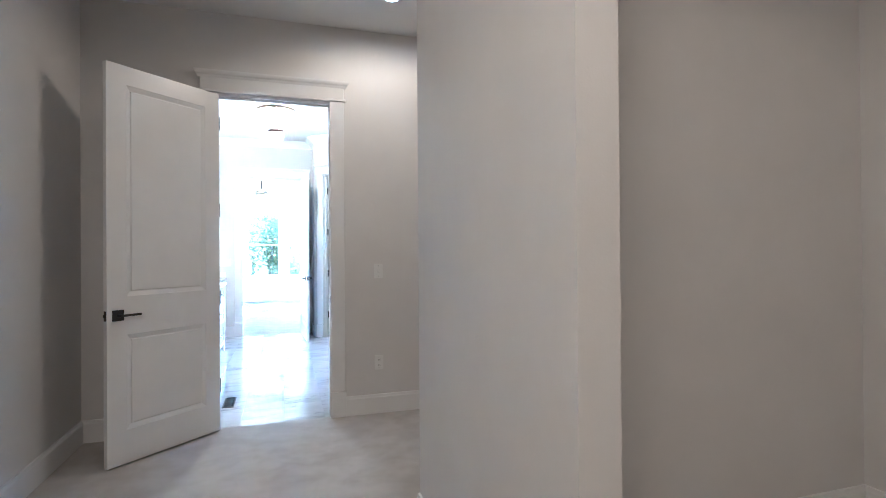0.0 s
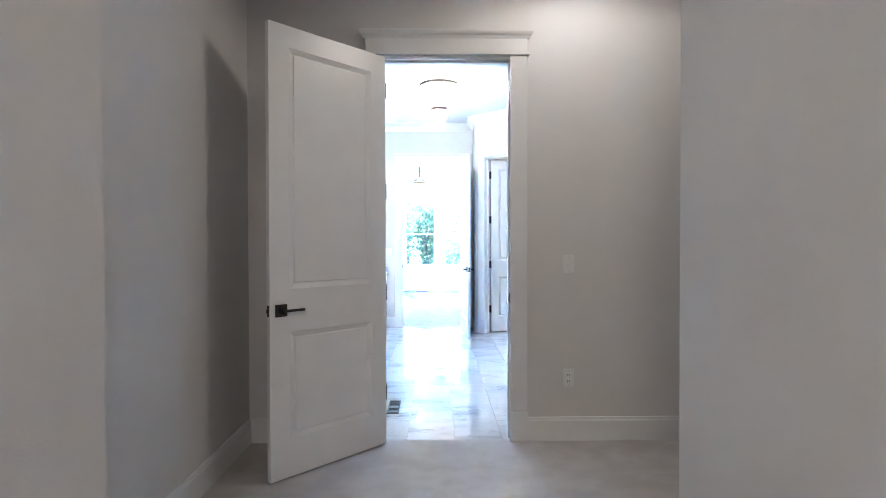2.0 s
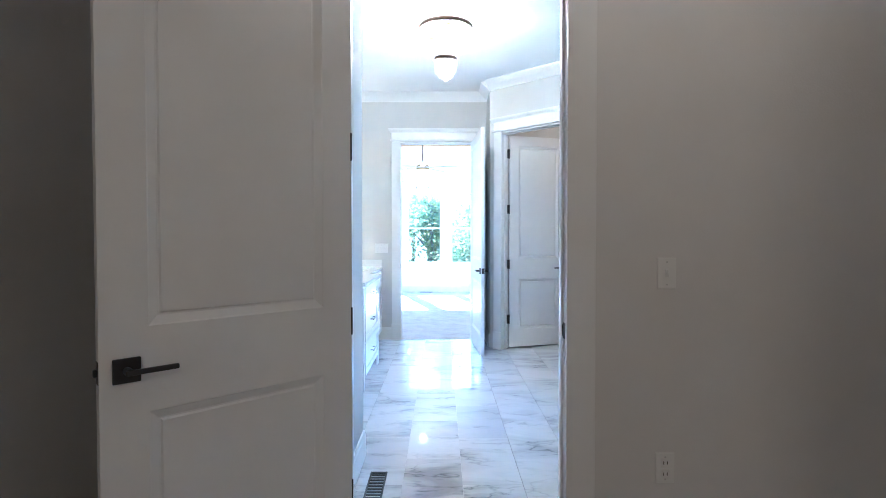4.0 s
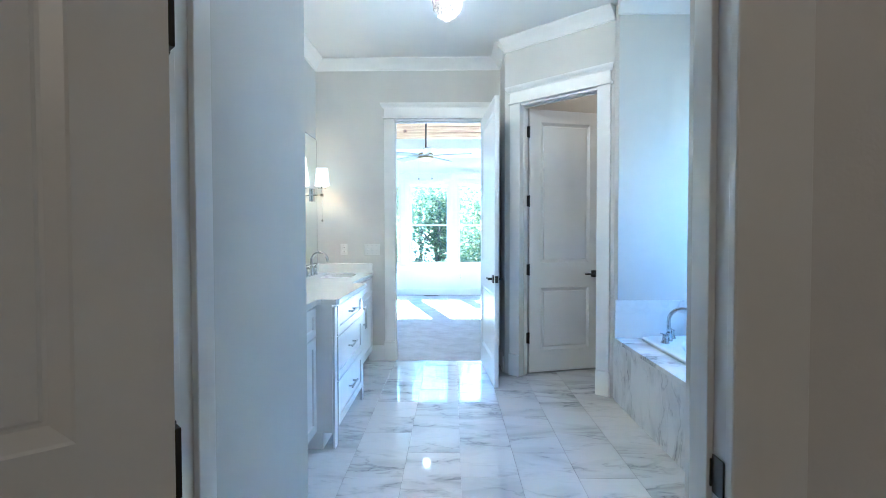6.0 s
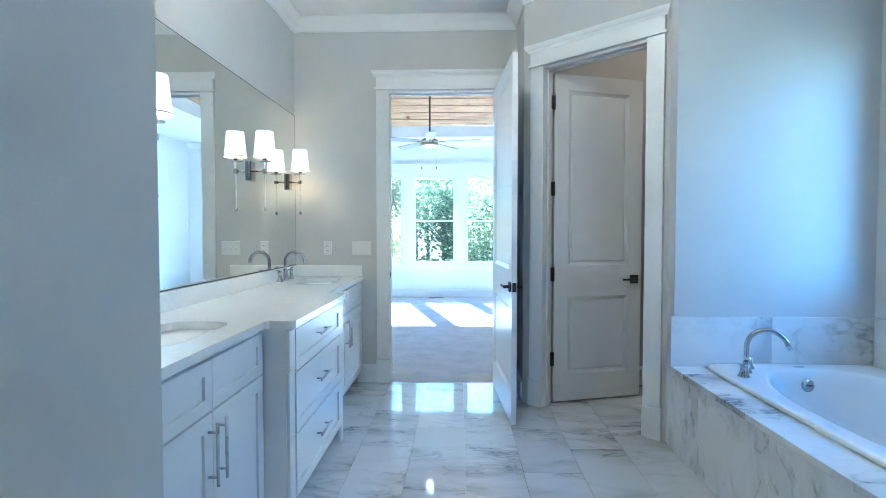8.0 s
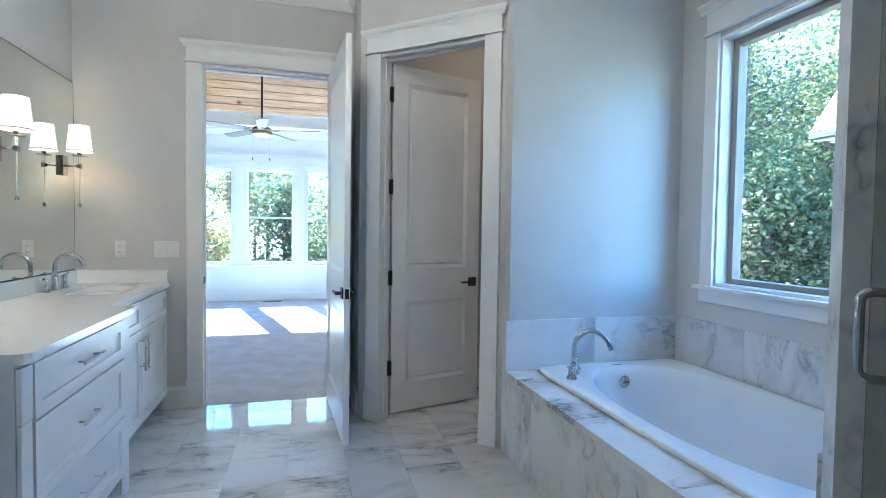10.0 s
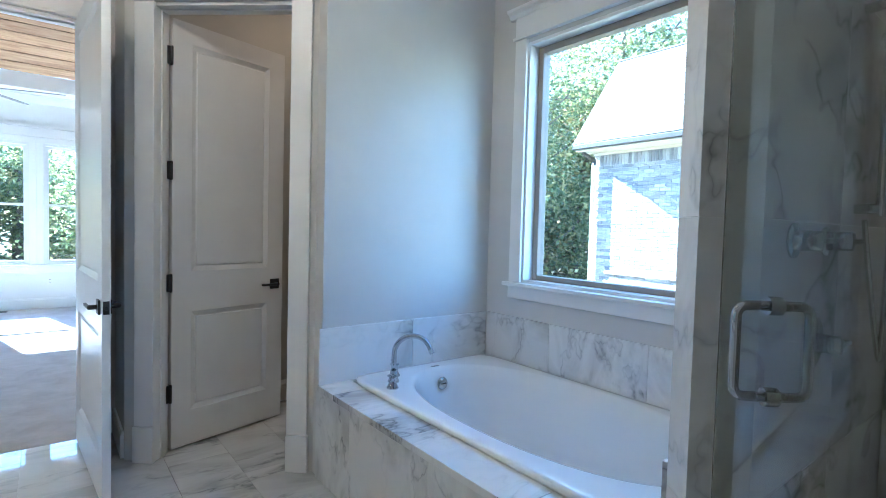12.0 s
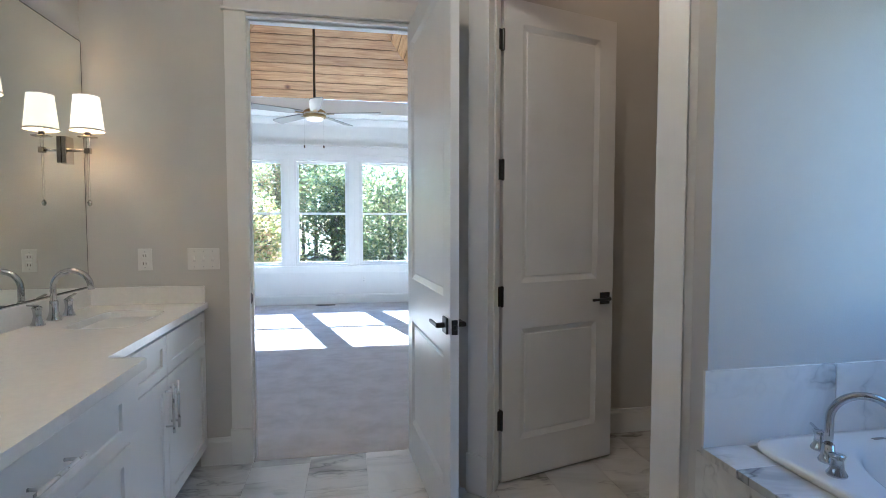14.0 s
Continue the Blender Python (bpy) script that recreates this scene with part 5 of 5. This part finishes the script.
part("ridge_cap", tube([(rx, 0.6, rz - 0.01), (rx, ry, rz - 0.01)], 0.035, 8), GUTTER, rf, "dark ridge cap")
sl = Vector((rx - (EX), 0, rz - HE))
verts, faces = [], []
rng = random.Random(8)
rows_n = 16
for i in range(rows_n):
    p0 = Vector((EX, 0, HE)) + sl * (i / rows_n)
    p1 = Vector((EX, 0, HE)) + sl * ((i + 1.02) / rows_n)
    up = Vector((-sl.z, 0, sl.x)).normalized()
    y = 0.6 + (i % 2) * 0.15
    yend = EY - 0.12 * (i + 1) / rows_n
    while y < yend:
        y2 = min(y + 0.30, yend)
        h = 0.010 + 0.006 * rng.random()
        b0 = len(verts)
        verts += [tuple(p0 + up * 0.002 + Vector((0, y, 0))), tuple(p0 + up * 0.002 + Vector((0, y2 - 0.006, 0))), tuple(p0 + up * h + Vector((0, y, 0))), tuple(p0 + up * h + Vector((0, y2 - 0.006, 0))), tuple(p1 + up * 0.003 + Vector((0, y, 0))), tuple(p1 + up * 0.003 + Vector((0, y2 - 0.006, 0)))]
        faces += [(b0, b0 + 1, b0 + 3, b0 + 2), (b0 + 2, b0 + 3, b0 + 5, b0 + 4)]
        y = y2
me = bpy.data.meshes.new("shingles")
me.from_pydata(verts, [], faces)
me.materials.append(SHINGLE)
shg = new("shingles", me)
shg.parent = rf
tagged(shg, kind="stuff")


# trees: tapered trunk, limbs and a crown of many small leaves
def tree_meshes(seed, height, spread, leaves, low):
    rng = random.Random(seed)
    trunk = [tube([(0, 0, -0.1), (0.08 * rng.uniform(-1, 1), 0.08, height * 0.35), (0.2 * rng.uniform(-1, 1), 0.1, height * 0.7)], 0.10, 8)]
    bmv = trunk[0]
    for vv in bmv.verts:
        k = 1.15 - 0.75 * max(0.0, vv.co.z) / (height * 0.7)
        vv.co.x *= k
        vv.co.y *= k
    tips = []
    for i in range(16):
        z = height * (low + (0.7 - low) * i / 15)
        a = rng.uniform(0, math.tau)
        ln = spread * rng.uniform(0.5, 1.0) * (1.05 - 0.5 * i / 15)
        e = Vector((math.cos(a) * ln, math.sin(a) * ln, z + ln * rng.uniform(0.15, 0.7)))
        m = Vector((math.cos(a) * ln * 0.45, math.sin(a) * ln * 0.45, z + ln * 0.2))
        trunk.append(tube([(0, 0, z), m, e], 0.026, 5))
        tips += [e, m * 0.4 + e * 0.6, m]
    for _ in range(6):
        tips.append(Vector((rng.gauss(0, spread * 0.25), rng.gauss(0, spread * 0.25), height * rng.uniform(0.72, 0.98))))
    verts, faces = [], []
    for i in range(leaves):
        t = rng.choice(tips)
        r = spread * 0.24
        c = t + Vector((rng.gauss(0, r), rng.gauss(0, r), rng.gauss(0, r * 0.7)))
        u = Vector((rng.gauss(0, 1), rng.gauss(0, 1), rng.gauss(0, 0.6))).normalized()
        w = u.orthogonal().normalized()
        w.rotate(Matrix.Rotation(rng.uniform(0, math.tau), 3, u))
        s = rng.uniform(0.045, 0.095)
        b0 = len(verts)
        verts += [tuple(c - u * s), tuple(c + w * s * 0.55 + u * s * 0.1), tuple(c + u * s), tuple(c - w * s * 0.55 + u * s * 0.1)]
        faces.append((b0, b0 + 1, b0 + 2, b0 + 3))
    return join_bm(*trunk), verts, faces


def tree(name, label, seed, height, spread, leaves, low, mat, place):
    th = empty(name, label, "tree", Matrix.Translation(place), group="woods")
    tr, vs, fs = tree_meshes(seed, height, spread, leaves, low)
    part("trunk", tr, BARK, th, smooth=True)
    me = bpy.data.meshes.new("crown")
    me.from_pydata(vs, [], fs)
    me.materials.append(mat)
    c = new("crown", me)
    c.parent = th
    tagged(c, kind="stuff")
    return th


T = [tree("broadleaf_tree", "tall green broadleaf tree in full leaf", 3, 11.0, 2.6, 6800, 0.16, LEAF_G, (-1.6, 36, GZ)),
     tree("broadleaf_tree", "thin tree with yellowing autumn leaves", 5, 7.5, 2.2, 3400, 0.10, LEAF_Y, (-5.2, 31, GZ)),
     tree("sapling", "bushy green sapling with thin stems", 9, 4.0, 1.5, 3800, 0.05, LEAF_G, (1.6, 24.5, GZ)),
     tree("sapling", "low bush with red and yellow leaves", 12, 2.6, 1.5, 3500, 0.05, LEAF_Y, (-2.6, 22, GZ))]
rng = random.Random(21)
spots = []
for i in range(15):
    spots.append((rng.uniform(-26, 18), rng.uniform(38, 54), (0, 0, 1)[i % 3], 1.2))
for i in range(18):
    spots.append((rng.uniform(-16, 12), rng.uniform(30, 38), 1, 0.95))
for i in range(11):
    spots.append((rng.uniform(-12, 9), rng.uniform(24, 31), 2, 1.2))
for i in range(8):
    spots.append((rng.uniform(-10, 8), rng.uniform(22, 26), 3, 0.8))
for i in range(15):
    spots.append((rng.uniform(10, 34), rng.uniform(19, 34), (0, 0, 1)[i % 3], 1.15))
for i in range(12):
    spots.append((rng.uniform(8, 16), rng.uniform(15.5, 20), 2 + i % 2, 1.0))
for i in range(9):
    spots.append((rng.uniform(17, 27), rng.uniform(4, 24), (0, 1, 1)[i % 3], 1.35))
for i in range(10):
    spots.append((rng.uniform(9.6, 19), rng.uniform(15.5, 25), 0, 0.95))
for x, y, k, s in spots:
    s *= rng.uniform(0.85, 1.15)
    ob = copy_thing(T[k], Matrix.Translation((x, y, GZ)) @ Matrix.Rotation(rng.uniform(0, math.tau), 4, "Z"))
    ob.scale = (s, s, s * rng.uniform(0.9, 1.1))

# ---- pieces: bricks of the neighbour's wall ----
bl, bh, joint = 0.203, 0.057, 0.010
brick_me = mesh_of("brick", B((0, 0.012, 0, bl, 0, bh), bevel=0.003), BRICK)
soldier_me = mesh_of("soldier_brick", B((0, 0.012, 0, bh, 0, bl), bevel=0.003), BRICK)
wall_ob = [o for o in house.children if o.name.startswith("wall")][0]
top = HE - 0.178
y = HL - bh
far = []
singles = 0
while y > 6.2:
    if y > 9.0:
        o = new("brick", soldier_me)
        o.parent = wall_ob
        o.location = (HX - 0.012, y, top - bl)
    else:
        far.append((y, top - bl, bh, bl))
    y -= bh + joint
z, course = top - bl - joint - bh, 0
while z > GZ:
    y = HL - bl + (course % 2) * (bl + joint) / 2 - (bl + joint) * (course % 2)
    while y > 4.5:
        if 9.3 < y and z > 1.2:
            o = new("brick", brick_me)
            o.parent = wall_ob
            o.location = (HX - 0.012 - 0.002 * random.random(), y, z)
        else:
            far.append((y, z, bl, bh))
        y -= bl + joint
    z -= bh + joint
    course += 1
verts, faces = [], []
for y, z, l, h in far:
    b0 = len(verts)
    for x in (HX - 0.012, HX):
        verts += [(x, y, z), (x, y + l, z), (x, y + l, z + h), (x, y, z + h)]
    faces += [(b0, b0 + 1, b0 + 2, b0 + 3), (b0, b0 + 4, b0 + 5, b0 + 1), (b0 + 3, b0 + 2, b0 + 6, b0 + 7), (b0, b0 + 3, b0 + 7, b0 + 4), (b0 + 1, b0 + 5, b0 + 6, b0 + 2)]
BRICK_FAR = random_mat("whitewashed_brick_far", BRICK_TONES, island=True)
me = bpy.data.meshes.new("brickwork")
me.from_pydata(verts, [], faces)
me.materials.append(BRICK_FAR)
bw = new("brickwork", me)
bw.parent = wall_ob
tagged(bw, kind="stuff")

# ---- pieces: marble floor tiles, running bond ----
floor_ob = bpy.data.objects["subfloor_bath"]
TW, TLN, X0, Y0 = 0.311, 0.61, 0.006, 5.93
tile_cache = {}
def floor_tile(x0, x1, y0, y1):
    if x1 - x0 < 0.02 or y1 - y0 < 0.02:
        return
    key = (round(x1 - x0, 3), round(y1 - y0, 3))
    if key not in tile_cache:
        tile_cache[key] = mesh_of("tile", B((0, key[0] - 0.0014, 0, key[1] - 0.0014, -0.008, 0.0), bevel=0.0007), MARBLE_FLOOR)
    o = new("tile", tile_cache[key])
    o.parent = floor_ob
    o.location = (x0, y0, 0.0004 * random.random())
for i in range(-4, 9):
    xa, xb = X0 + i * TW, X0 + (i + 1) * TW
    off = 0.0 if i % 2 == 0 else TLN / 2
    for j in range(-2, 8):
        ya, yb = Y0 + off + j * TLN, Y0 + off + (j + 1) * TLN
        floor_tile(max(xa, BX), min(xb, WX), max(ya, D1Y + 0.02), min(yb, D2Y - 0.002))
